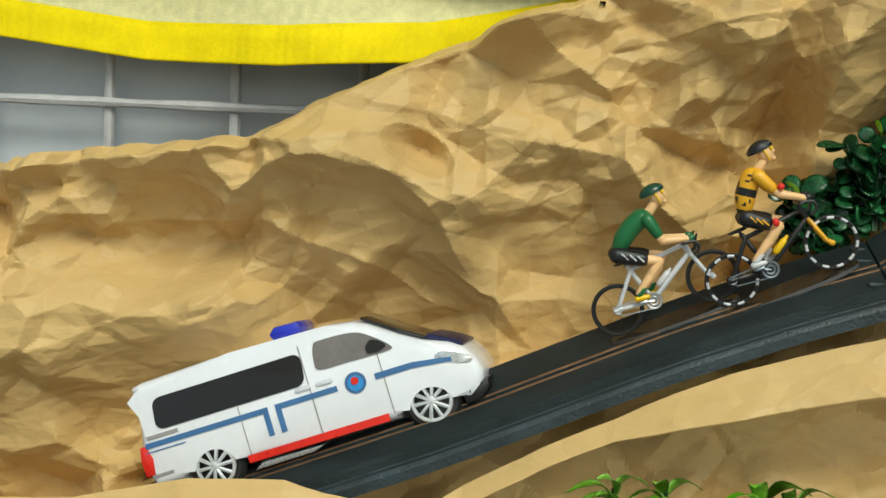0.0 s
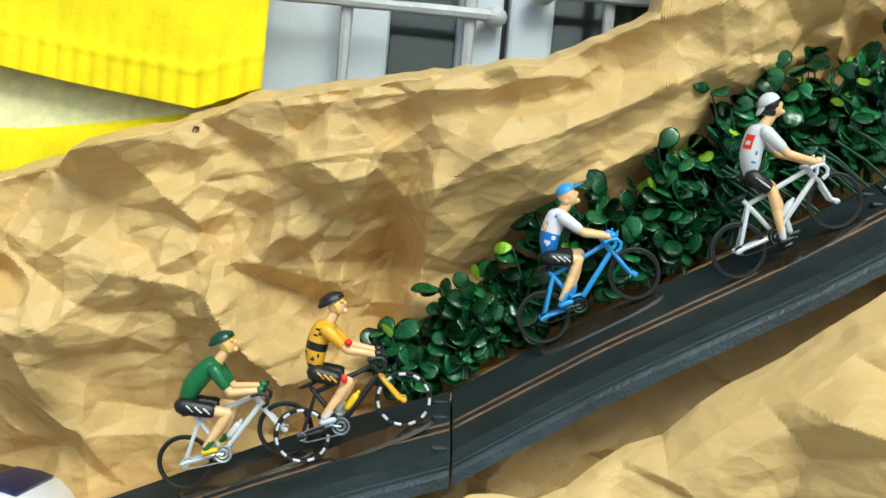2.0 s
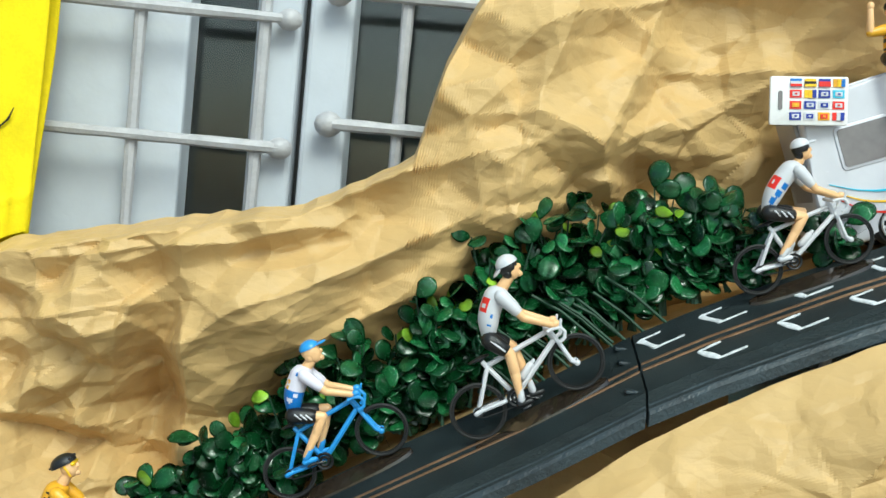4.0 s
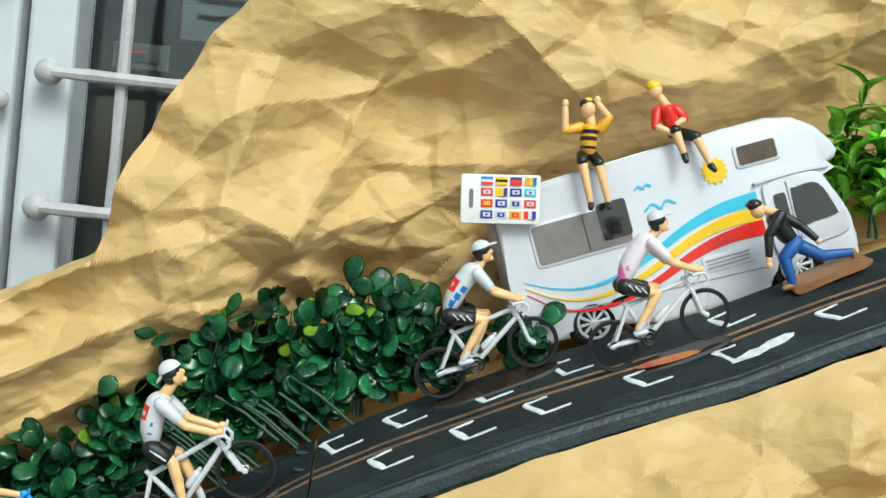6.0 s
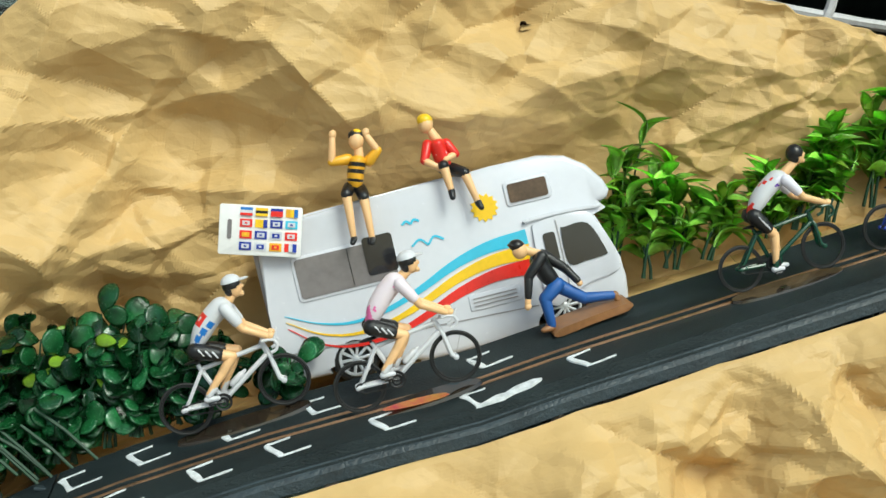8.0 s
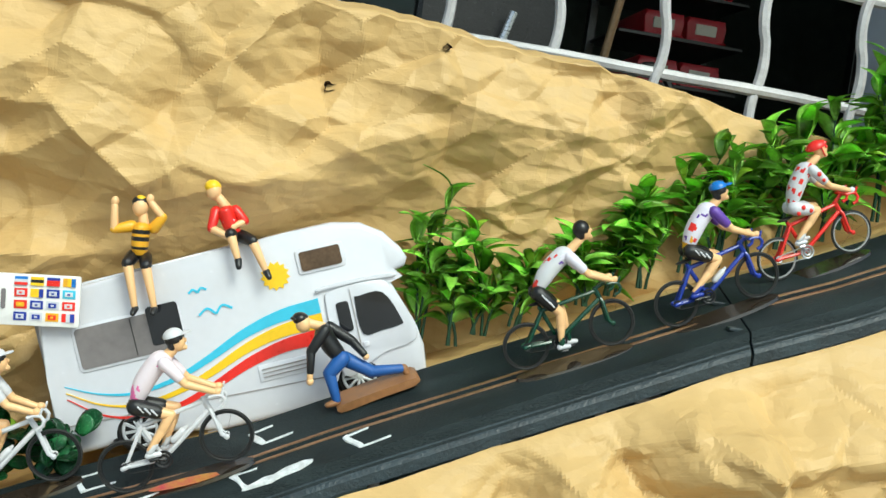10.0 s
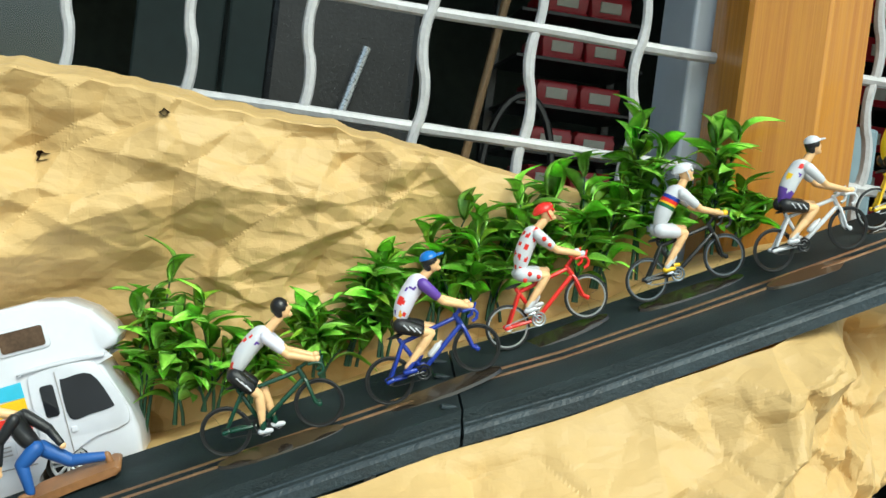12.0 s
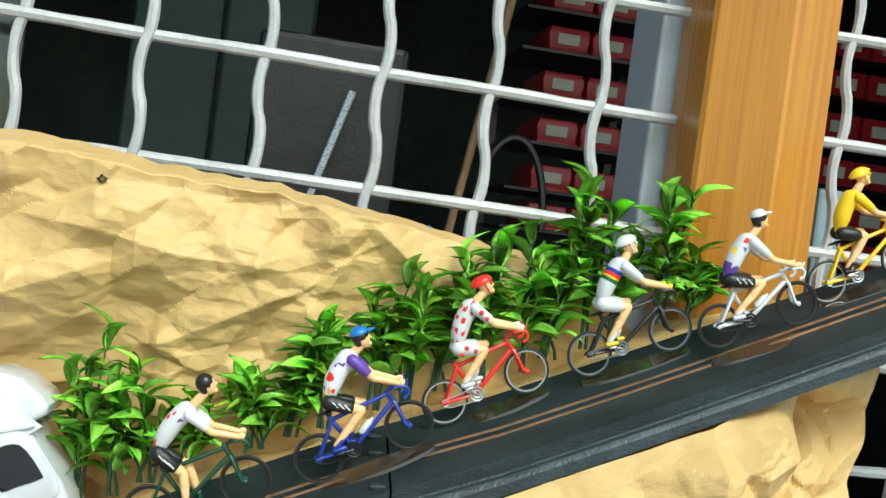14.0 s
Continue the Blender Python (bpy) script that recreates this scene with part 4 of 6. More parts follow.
def wheel(parent, name, x, R, rim_mat, dashes=None):
    bm = bmesh.new()
    ring(bm, (x, 0, R), R - 0.5, 0.48, 0, 44, 7)
    ring(bm, (x, 0, R), R - 1.15, 0.34, 1, 44, 6, 1.4)
    w = part(name, bm, [RUBBER, rim_mat], parent, "thin black toy bicycle wheel")
    bm = bmesh.new()
    limb(bm, (x, -1.5, R), (x, 1.5, R), 0.8, 0.8, seg=8)
    part("hub", bm, BLACK, w)
    if dashes:
        for k in range(11):
            bm = bmesh.new()
            a = k * math.tau / 11
            tube(bm, [(x + (R - 0.9) * math.cos(a + q), -0.5, R + (R - 0.9) * math.sin(a + q)) for q in (0, 0.07, 0.14, 0.12 + 0.12 * math.sin(k * 2.3) ** 2)], 0.6, seg=6)
            part("rim_mark", bm, dashes, w, "dab of white paint")
    return w


def wheel(parent, name, x, R, rim_mat, dashes=None):
    bm = bmesh.new()
    ring(bm, (x, 0, R), R - 0.55, 0.55, 0, 40, 7)
    ring(bm, (x, 0, R), R - 1.35, 0.42, 1, 40, 6, 1.4)
    w = part(name, bm, [RUBBER, rim_mat], parent, "thin black toy bicycle wheel")
    bm = bmesh.new()
    limb(bm, (x, -1.5, R), (x, 1.5, R), 0.8, 0.8, seg=8)
    for k in range(7):
        a = k * math.tau / 7 + 0.2
        tube(bm, [(x, 0, R), (x + (R - 1.3) * math.cos(a), 0, R + (R - 1.3) * math.sin(a))], 0.045, seg=4)
    part("spokes", bm, BLACK, w)
    if dashes:
        bm = bmesh.new()
        for k in range(11):
            a = k * math.tau / 11
            tube(bm, [(x + (R - 1.0) * math.cos(a + q), -0.75, R + (R - 1.0) * math.sin(a + q)) for q in (0, 0.09, 0.18, 0.27)], 0.55, seg=6)
        part("rim_marks", bm, dashes, w, "white painted rim marks")
    return w


def figurine(x, y, z, s, pitch, p, label):
    """A painted cyclist glued on his bicycle and its oval stand."""
    m = Matrix.LocRotScale((x, y, z), Euler((radians(4), -radians(pitch), 0), "XYZ"), (s * MM,) * 3)
    e = empty("cyclist_figurine", m, label, "figurine", "toy cyclists on the road")
    drop = max(0.6, (z - road(x, y)) / (s * MM))
    bm = bmesh.new()
    pts = [(25.5 * math.copysign(abs(math.cos(a)) ** 0.8, math.cos(a)), 4.4 * math.sin(a)) for a in (k * math.tau / 40 for k in range(40))]
    lo = [bm.verts.new((px, py, py * BANK * 0.8 - drop)) for px, py in pts]
    hi = [bm.verts.new((px * 0.985, py * 0.93, py * BANK * 0.8 - drop + 1.3)) for px, py in pts]
    bm.faces.new(hi)
    bm.faces.new(lo[::-1])
    for i in range(40):
        bm.faces.new((lo[i], lo[(i + 1) % 40], hi[(i + 1) % 40], hi[i]))
    part("base_plate", bm, BASE, e, "glossy dark oval stand", smooth=False)
    R, wb = 9.9, 18.5
    wheel(e, "rear_wheel", -wb, R, p.get("rim", BLACK), p.get("dashes"))
    wheel(e, "front_wheel", wb, R, p.get("rim", BLACK), p.get("dashes"))
    hand = V(p["joints"][3][0], 0, p["joints"][3][1])
    bb, seat = V(-4.8, 0, 8.8), V(-9.6, 0, min(24.0, p["joints"][2][1] - 5.6))
    ht = V(min(14.4, hand.x - 2.5), 0, min(25.4, hand.z - 1.0))
    hb = ht + V(1.2, 0, -4.2)
    bm = bmesh.new()
    for a, b, r in ((bb, seat, 0.9), (seat + V(0.6, 0, -1.5), ht + V(0.2, 0, -0.8), 0.9), (bb, hb, 1.0), (ht, hb, 1.1)):
        limb(bm, a, b, r, r, seg=8)
    for s2 in (-1, 1):
        limb(bm, bb + V(-0.5, 1.0 * s2, 0), V(-wb, 1.5 * s2, R), 0.75, 0.7, seg=6)
        limb(bm, seat + V(0.4, 0.7 * s2, -2), V(-wb, 1.5 * s2, R), 0.75, 0.7, seg=6)
        limb(bm, V(-wb - 0.8, 1.8 * s2, R), V(-wb + 1.4, 1.8 * s2, R + 0.2), 1.0, 0.8, seg=7)
    part("frame", bm, p["bike"], e, "painted bicycle frame")
    bm = bmesh.new()
    for s2 in (-1, 1):
        tube(bm, [hb + V(0, 0.3 * s2, 0), hb + V(0.5, 1.4 * s2, -1.4), hb.lerp(V(wb, 0, R), 0.6) + V(-0.6, 1.5 * s2, 0), V(wb - 1.4, 1.5 * s2, R + 1.4), V(wb, 1.5 * s2, R)], 0.8, seg=7)
        ball(bm, (wb, 1.8 * s2, R), (1.1, 0.6, 1.1), nu=9, nv=6)
    part("fork", bm, p.get("fork", p["bike"]), e)
    bx, bz = hand.x - 0.2, hand.z - 1.0
    bm = bmesh.new()
    limb(bm, ht, V(bx - 2.4, 0, bz), 0.8, 0.8, seg=7)
    limb(bm, (bx - 2.4, -4.4, bz), (bx - 2.4, 4.4, bz), 0.65, 0.65, seg=7)
    for s2 in (-1, 1):
        tube(bm, [(bx - 2.4, 4.2 * s2, bz), (bx, 4.3 * s2, bz), (bx + 2.0, 4.4 * s2, bz - 0.7), (bx + 2.7, 4.4 * s2, bz - 2.6), (bx + 1.8, 4.4 * s2, bz - 4.4), (bx - 0.2, 4.4 * s2, bz - 5.0)], 0.7, seg=7)
        limb(bm, (bx + 1.9, 4.4 * s2, bz - 0.4), (bx + 3.3, 4.4 * s2, bz + 1.6), 0.55, 0.45, seg=6)
    part("handlebar", bm, p.get("bar", p["bike"]), e, "drop handlebar")
    bm = bmesh.new()
    limb(bm, seat, seat + V(-0.5, 0, 1.4), 0.6, 0.6, seg=6)
    ball(bm, seat + V(-0.8, 0, 1.9), (4.0, 1.7, 0.7), nu=10, nv=6)
    part("saddle", bm, BLACK, e)
    bm = bmesh.new()
    ring(bm, (bb.x, -1.9, bb.z), 2.8, 0.5, 0, 22, 5)
    ring(bm, (bb.x, -1.9, bb.z), 1.5, 0.5, 0, 16, 5)
    foot = p["joints"][5]
    for s2, (fx, fz) in ((-1, foot), (1, (foot[0] + 4.8, foot[1] - 0.6))):
        limb(bm, (bb.x, 2.4 * s2, bb.z), (fx + 0.4, 2.6 * s2, fz - 3.0), 0.5, 0.5, seg=6)
        limb(bm, (fx - 0.8, 3.6 * s2, fz - 2.9), (fx + 1.6, 3.6 * s2, fz - 2.9), 0.6, 0.6, seg=6)
    tube(bm, [(bb.x, -1.9, bb.z + 2.8), (-wb, -1.9, R + 1.4)], 0.28, seg=5)
    tube(bm, [(bb.x, -1.9, bb.z - 2.8), (-wb + 1, -1.9, R - 2.4), (-wb, -1.9, R - 1.4)], 0.28, seg=5)
    ring(bm, (-wb, -1.9, R), 1.3, 0.4, 0, 14, 5)
    part("crankset", bm, p.get("crank_mat", BLACK), e)
    if p.get("bottle"):
        bm = bmesh.new()
        c = bb.lerp(hb, 0.40) + V(-1.0, 0, 1.6)
        d = (hb - bb).normalized()
        limb(bm, c - d * 2.4, c + d * 2.0, 1.4, 1.3, seg=9)
        limb(bm, c + d * 2.6, c + d * 4.0, 0.8, 0.6, seg=7)
        part("bottle", bm, p["bottle"], e)
    part("rider", rider_doll(p), p["mats"], e, "painted rider doll")
    return e


B1 = [(1.0, 1)]
figurine(0.0808, 0.006, -0.0240, 1.089, 23.4, dict(joints=[(9.2, 45.2), (2.9, 38.7), (-13.1, 31.0), (14.7, 26.6), (1.8, 22.2), (-9.0, 12.8)], gear="helmet", bands=B1, bike=PALE, bar=BLACK, glove=7, bottle=PALE, crank_mat=SILVER,
         mats=[SKIN, GREEN, BLACK, DKGREEN, YELLOW, YELLOW, GREEN, GREEN, PALE]), "cyclist figurine in dark green jersey on a white bicycle")
figurine(0.1251, 0.001, -0.0085, 1.101, 24.7, dict(joints=[(8.0, 48.6), (2.4, 42.4), (-7.6, 30.7), (15.0, 28.6), (3.1, 22.6), (-8.6, 13.6)], gear="helmet", bands=[(0.16, 7), (0.42, 1), (0.56, 7), (1.0, 1)], bike=BLACK, fork=AMBER, bar=BLACK, glove=7, dashes=PALE,
         bottle=YELLOW, crank_mat=GREYMETAL, mats=[SKIN, AMBER, BLACK, BLACK, YELLOW, PALE, PALE, BLACK, RED, AMBER], dots=[((8.2, -6.2, 36.0), (1.3, 1.4, 1.3), 8), ((2.4, -5.2, 24.6), (1.2, 1.0, 1.6), 8)],
         spots=[(0.78, 205, 1.6, 7), (0.78, 205, 0.8, 1), (0.34, 240, 1.1, 7), (0.26, 190, 0.8, 7), (0.62, 260, 1.2, 7), (0.34, 160, 0.8, 7)]),
         "cyclist figurine in yellow and black jersey, helmet and marked wheels")
figurine(0.2134, 0.015, 0.0448, 1.066, 30.5, dict(joints=[(8.4, 46.4), (2.6, 41.2), (-8.7, 30.4), (15.5, 27.0), (1.8, 24.2), (-9.8, 12.8)], gear="cap", bands=[(0.5, 7), (1.0, 1)], bike=SKYBLUE, glove=8,
         mats=[SKIN, LILAC, BLACK, SKYBLUE, SKIN, SKYBLUE, SKYBLUE, BLUE, SKYBLUE, AMBER, PALE], spots=[(0.60, 235, 1.8, 9), (0.60, 235, 1.0, 1), (0.3, 200, 1.2, 1), (0.85, 200, 0.8, 7), (0.42, 170, 0.9, 1)]),
         "cyclist figurine in blue and grey jersey on a bright blue bicycle")
figurine(0.2844, 0.002, 0.0785, 1.117, 32.2, dict(joints=[(12.6, 48.4), (5.6, 42.6), (-5.4, 31.6), (16.8, 25.6), (-0.2, 23.4), (-3.6, 7.4)], gear="back_cap", bands=B1, bike=PALE, bottle=PALE, mats=[SKIN, PALE, BLACK, PALE, HAIR, BLACK, PALE, RED, BLUE, PALE],
         spots=[(0.62, 232, -2.4, 7), (0.62, 232, -0.9, 1), (0.3, 180, 0.7, 8), (0.45, 175, 0.6, 8)]), "cyclist figurine in white jersey with red badge and backward cap")
figurine(0.3851, 0.013, 0.1373, 1.004, 23.8, dict(joints=[(10.6, 48.2), (5.8, 42.4), (-10.2, 31.4), (17.6, 27.8), (3.1, 24.4), (-8.6, 12.6)], gear="cap", bands=B1, bike=PALE, bottle=PALE, mats=[SKIN, PALE, BLACK, PALE, HAIR, PALE, PALE, RED, BLUE, PALE],
         spots=[(0.50, 240, -2.3, 7), (0.50, 240, -0.8, 1), (0.20, 185, 1.7, 8), (0.36, 172, 1.8, 8), (0.52, 160, 1.5, 8)]), "cyclist figurine in white jersey with blue side and red badge")
figurine(0.4456, -0.003, 0.1556, 0.98, 24.4, dict(joints=[(11.6, 48.4), (5.8, 43.2), (-9.7, 31.8), (19.7, 27.4), (2.4, 24.0), (-8.1, 13.1)], gear="cap", bands=[(0.10, 7), (1.0, 1)], bike=PALE, bar=PALE, bottle=PALE, mats=[SKIN, PINKWHITE, BLACK, PALE, HAIR, PALE, PALE, PINK, PALE],
         spots=[(0.14, 215, 1.9, 7), (0.22, 240, 1.6, 7), (0.10, 175, 1.6, 7), (0.30, 195, 0.9, 7), (0.80, 165, 0.8, 7)]), "cyclist figurine in pink and white jersey on a white bicycle")
figurine(0.5800, -0.003, 0.2151, 0.909, 22.8, dict(joints=[(14.9, 49.7), (6.0, 42.0), (-10.6, 31.7), (21.3, 27.9), (-2.4, 20.4), (-4.5, 7.6)], gear="hair", bands=[(0.10, 7), (1.0, 1)], bike=DKGREEN, mats=[SKIN, PALE, BLACK, HAIR, HAIR, PALE, DKGREEN, RED, LILAC, PURPLE, PALE], sleeve=8,
         spots=[(0.12, 235, 1.7, 7), (0.80, 185, 1.3, 8), (0.62, 245, 0.9, 7), (0.72, 225, 0.7, 7), (0.55, 262, 0.8, 7), (0.88, 165, 1.2, 9), (0.70, 170, 0.8, 9)]), "bare-headed cyclist figurine on a dark green bicycle")
figurine(0.6351, -0.002, 0.2394, 0.907, 26.6, dict(joints=[(12.0, 48.6), (5.7, 43.0), (-9.1, 31.2), (20.0, 27.8), (2.7, 22.8), (-10.4, 12.5)], gear="cap", bands=[(0.10, 8), (1.0, 1)], bike=NAVY, bottle=PALE, mats=[SKIN, LILAC, BLACK, BLUE, HAIR, NAVY, NAVY, RED, AMBER, PURPLE, LILAC, PALE], sleeve=9,
         spots=[(0.42, 225, 2.0, 7), (0.42, 205, 1.0, 7), (0.20, 195, 1.2, 8), (0.24, 165, 1.1, 7), (0.66, 225, 0.7, 9), (0.70, 205, 0.7, 9), (0.74, 185, 0.7, 9), (0.9, 165, 1.3, 9), (0.2, 240, 1.0, 9)]), "cyclist figurine in lilac jersey and blue cap on a blue bicycle")
dots = [(t, a, 1.15, 7) for t, a in ((0.12, 190), (0.12, 245), (0.32, 165), (0.34, 215), (0.36, 262), (0.56, 190), (0.58, 240), (0.76, 165), (0.78, 215), (0.8, 262), (0.94, 190))]
figurine(0.6786, 0.012, 0.2617, 0.882, 27.3, dict(joints=[(13.5, 50.4), (5.8, 44.2), (-7.2, 31.2), (20.8, 29.2), (4.0, 25.6), (-7.7, 15.4)], gear="helmet", bands=B1, bike=RED, glove=1, crank_mat=SILVER, rim=SILVER, mats=[SKIN, PALE, PALE, RED, RED, PALE, PALE, RED, RED],
         striped=False, spots=dots, dots=[((-3.0, -5.4, 29.5), (1.1, 0.6, 1.1), 7), ((0.2, -5.2, 27.0), (1.0, 0.6, 1.0), 7), ((-5.8, -5.3, 27.6), (1.0, 0.6, 1.0), 7), ((7.4, -6.6, 41.6), (1.1, 0.6, 1.1), 7), ((8.8, -6.6, 38.4), (0.9, 0.6, 0.9), 7)]),
         "cyclist figurine in red polka-dot jersey on a red bicycle")
figurine(0.7305, 0.011, 0.2844, 0.884, 23.4, dict(joints=[(9.6, 50.0), (4.5, 43.0), (-9.5, 30.8), (20.5, 28.9), (1.9, 25.4), (-9.2, 13.5)], gear="helmet", bands=[(0.46, 1), (0.52, 9), (0.58, 8), (0.66, 10), (0.74, 7), (1.0, 1)], bike=BLACK, glove=8, rim=GREYMETAL, crank_mat=GREYMETAL, striped=False,
         mats=[SKIN, PALE, PALE, PALE, PALE, YELLOW, PALE, NAVY, YELLOW, GREEN, RED]), "cyclist figurine in white jersey with rainbow bands on a black bicycle")
figurine(0.7727, -0.003, 0.3015, 0.848, 22.5, dict(joints=[(9.8, 50.0), (2.9, 42.6), (-11.4, 30.0), (20.4, 27.0), (3.3, 23.4), (-10.4, 13.2)], gear="cap", bands=[(0.30, 7), (1.0, 1)], bike=PALE, bottle=PALE, mats=[SKIN, PALE, BLACK, PALE, HAIR, PALE, PALE, PURPLE, RED, YELLOW, PALE],
         spots=[(0.82, 205, 1.5, 8), (0.55, 240, 1.6, 9), (0.30, 195, 1.2, 1), (0.88, 165, 1.4, 8), (0.66, 175, 1.0, 7)]), "cyclist figurine in white, purple and red jersey and white cap")
figurine(0.8200, 0.010, 0.3235, 0.86, 25.0, dict(joints=[(9.5, 50.5), (3.0, 43.6), (-8.6, 31.0), (19.0, 29.0), (2.4, 25.4), (-9.0, 13.5)], gear="helmet", bands=B1, bike=YELLOW, glove=1, rim=SILVER, crank_mat=SILVER, mats=[SKIN, YELLOW, BLACK, YELLOW, YELLOW, BLACK, BLACK, BLACK], striped=False),
         "cyclist figurine all in yellow on a yellow bicycle")


# ---- toy dolls that sit or lean ----
def doll(x, y, z, bones, mats, label, category="doll", scale=1.0, turn=0.0, balls=(), bands=None):
    """One plain mesh: limbs as (from, to, radius, radius, slot), in millimetres about the seat."""
    bm = bmesh.new()
    for a, b, ra, rb, m in bones:
        limb(bm, a, b, ra, rb, m, seg=10)
    if bands:
        torso(bm, *bands)
    for c, r, m in balls:
        ball(bm, c, r, m, 12, 8)
    ob = finish(bm, "toy_doll", mats)
    ob.matrix_world = pose(x, y, z, 0, 0, turn) @ Matrix.Scale(scale * MM, 4)
    return tagged(ob, label, category)


doll(0.4160, 0.0330, 0.2265, [((0, 0, 12.5), (-1.0, 0, 17), 2.0, 1.8, 0),
     ((-4.6, 0, 12.0), (-10.5, -1, 10.0), 2.4, 1.7, 1), ((-10.5, -1, 10), (-11.5, -1, 19), 1.6, 1.3, 0), ((3.8, 0, 12.5), (6.5, -1, 17), 2.4, 1.7, 1), ((6.5, -1, 17), (1.5, -1, 22), 1.5, 1.3, 0),
     ((-2.4, 0, 1), (-3.5, -6, -1.5), 2.6, 2.3, 2), ((-3.5, -6, -1.5), (1.5, -7, -18), 2.0, 1.2, 0), ((2.0, 0, 1), (3.2, -6, -1.5), 2.6, 2.3, 2), ((3.2, -6, -1.5), (8.5, -7, -17), 2.0, 1.2, 0),
     ((1.6, -7, -18), (1.2, -9.5, -19.6), 1.4, 1.1, 2), ((8.6, -7, -17.2), (8.4, -9.5, -18.6), 1.4, 1.1, 2)],
     [SKIN, AMBER, BLACK, YELLOW], "seated doll in yellow and black striped shirt raising both arms",
     balls=[((-2.2, -0.5, 19.6), (3.0, 3.0, 3.6), 0), ((-2.4, 0.4, 21.4), (3.3, 3.2, 2.6), 2), ((-2.4, -0.2, 22.8), (2.0, 2.0, 1.4), 3), ((-11.6, -1, 20.6), (1.5, 1.4, 1.9), 0), ((1.0, -1, 23.2), (1.5, 1.4, 1.9), 0)],
     bands=(V(0, 0, 0), V(-0.6, 0, 13.0), [(0.12, 2), (0.26, 1), (0.36, 2), (0.5, 1), (0.6, 2), (0.7, 1), (0.8, 2), (1.0, 1)], 4.2, 5.2, 3.2, 3.4, 0.4))
doll(0.4505, 0.0330, 0.2405, [((-4, 0, 9), (-8.5, 0, 13.5), 2.0, 1.8, 0), ((-8.8, 0, 8), (-9.5, -2.5, 1.5), 2.2, 1.7, 1), ((-9.5, -2.5, 1.5), (-3.5, -4, -0.5), 1.6, 1.3, 0), ((-1.5, 0, 9.5), (2.5, -1, 6.0), 2.2, 1.7, 1), ((2.5, -1, 6.0), (-1.0, -3, 3.5), 1.5, 1.2, 0),
     ((-1.5, 0, 0), (-2, -5, 0.5), 2.6, 2.3, 2), ((-2, -5, 0.5), (2.0, -6.5, -8.5), 2.0, 1.3, 0), ((2, 0, 0), (6.5, -5, -1), 2.6, 2.2, 2), ((6.5, -5, -1), (13.0, -6.5, -11.5), 2.0, 1.2, 0),
     ((2.2, -6.5, -8.8), (2.8, -8, -11.2), 1.5, 1.2, 2), ((13.2, -6.5, -11.8), (14.6, -8, -13.6), 1.5, 1.1, 2)],
     [SKIN, RED, BLACK, YELLOW, PALE], "seated doll in red shirt and yellow cap leaning back",
     balls=[((-10.6, -0.4, 15.6), (2.9, 3.0, 3.5), 0), ((-11.2, 0, 17.2), (3.2, 3.2, 2.7), 3), ((-3.4, -3.0, 5.2), (2.4, 1.0, 2.0), 4), ((-1.4, -3.2, 3.2), (1.4, 1.4, 1.4), 0), ((-3.2, -4, -0.6), (1.4, 1.4, 1.4), 0)],
     bands=(V(0.5, 0, -1), V(-5.6, 0, 9.6), [(0.16, 2), (1.0, 1)], 3.8, 4.9, 3.0, 3.3, 0.3))
doll(0.5010, 0.0145, 0.2010, [((-13, 0, 11), (-19, -1, 12), 1.8, 1.7, 0), ((-13, -4, 10.5), (-17, -4.5, 2), 2.3, 1.9, 1), ((-17, -4.5, 2), (-16.2, -5, -5.5), 1.8, 1.4, 1), ((-16.2, -5, -5.5), (-16, -5, -8), 1.2, 1.2, 0),
     ((-11, 3, 11), (-2, 1.5, 7), 2.3, 1.9, 1), ((-2, 1.5, 7), (3, -1, 3), 1.8, 1.4, 1),
     ((-5, -2, 0.5), (-9, -2.5, -5.5), 3.0, 2.5, 2), ((-9, -2.5, -5.5), (-5, -2.5, -15), 2.4, 1.7, 2), ((-4, 2, 0), (7, 1, -3.5), 3.0, 2.4, 2), ((7, 1, -3.5), (18, 1, -1), 2.3, 1.7, 2),
     ((-4.8, -2.5, -16), (-8.0, -3, -17.4), 1.5, 1.1, 3), ((19, 1, -0.6), (21, 1, -3.4), 1.5, 1.2, 3)],
     [SKIN, BLACK, JEANS, WOODTOY, HAIR], "bending doll in black jacket, blue jeans and black cap",
     balls=[((-21.0, -1.0, 11.4), (3.0, 2.9, 3.2), 0), ((-22.4, -0.6, 13.2), (3.2, 3.1, 2.5), 4), ((-24.6, -1.2, 13.0), (1.6, 2.0, 0.8), 4), ((-15.8, -5.2, -9.0), (1.4, 1.2, 1.5), 0), ((3.8, -1.2, 2.2), (1.3, 1.2, 1.3), 0)],
     bands=(V(-4, 0, -0.5), V(-14, 0, 10.6), [(1.0, 1)], 3.9, 4.8, 3.3, 3.6, 1.0))
bm = bmesh.new()
slab(bm, smooth_outline([(-0.0165, -0.0010), (-0.0135, -0.0022), (0.0, -0.0020), (0.0135, -0.0022), (0.0165, -0.0008), (0.0140, 0.0008), (0.0, 0.0010), (-0.0140, 0.0008)]), -0.0060, 0.0060, 0.0006)
stand = finish(bm, "figure_stand", WOODTOY)
stand.matrix_world = pose(0.5105, 0.0150, road(0.5105, 0.0150) + 0.0030, 12, -slope(0.508) - 3, 0)
tagged(stand, "long brown stand under the bending doll", "stand")
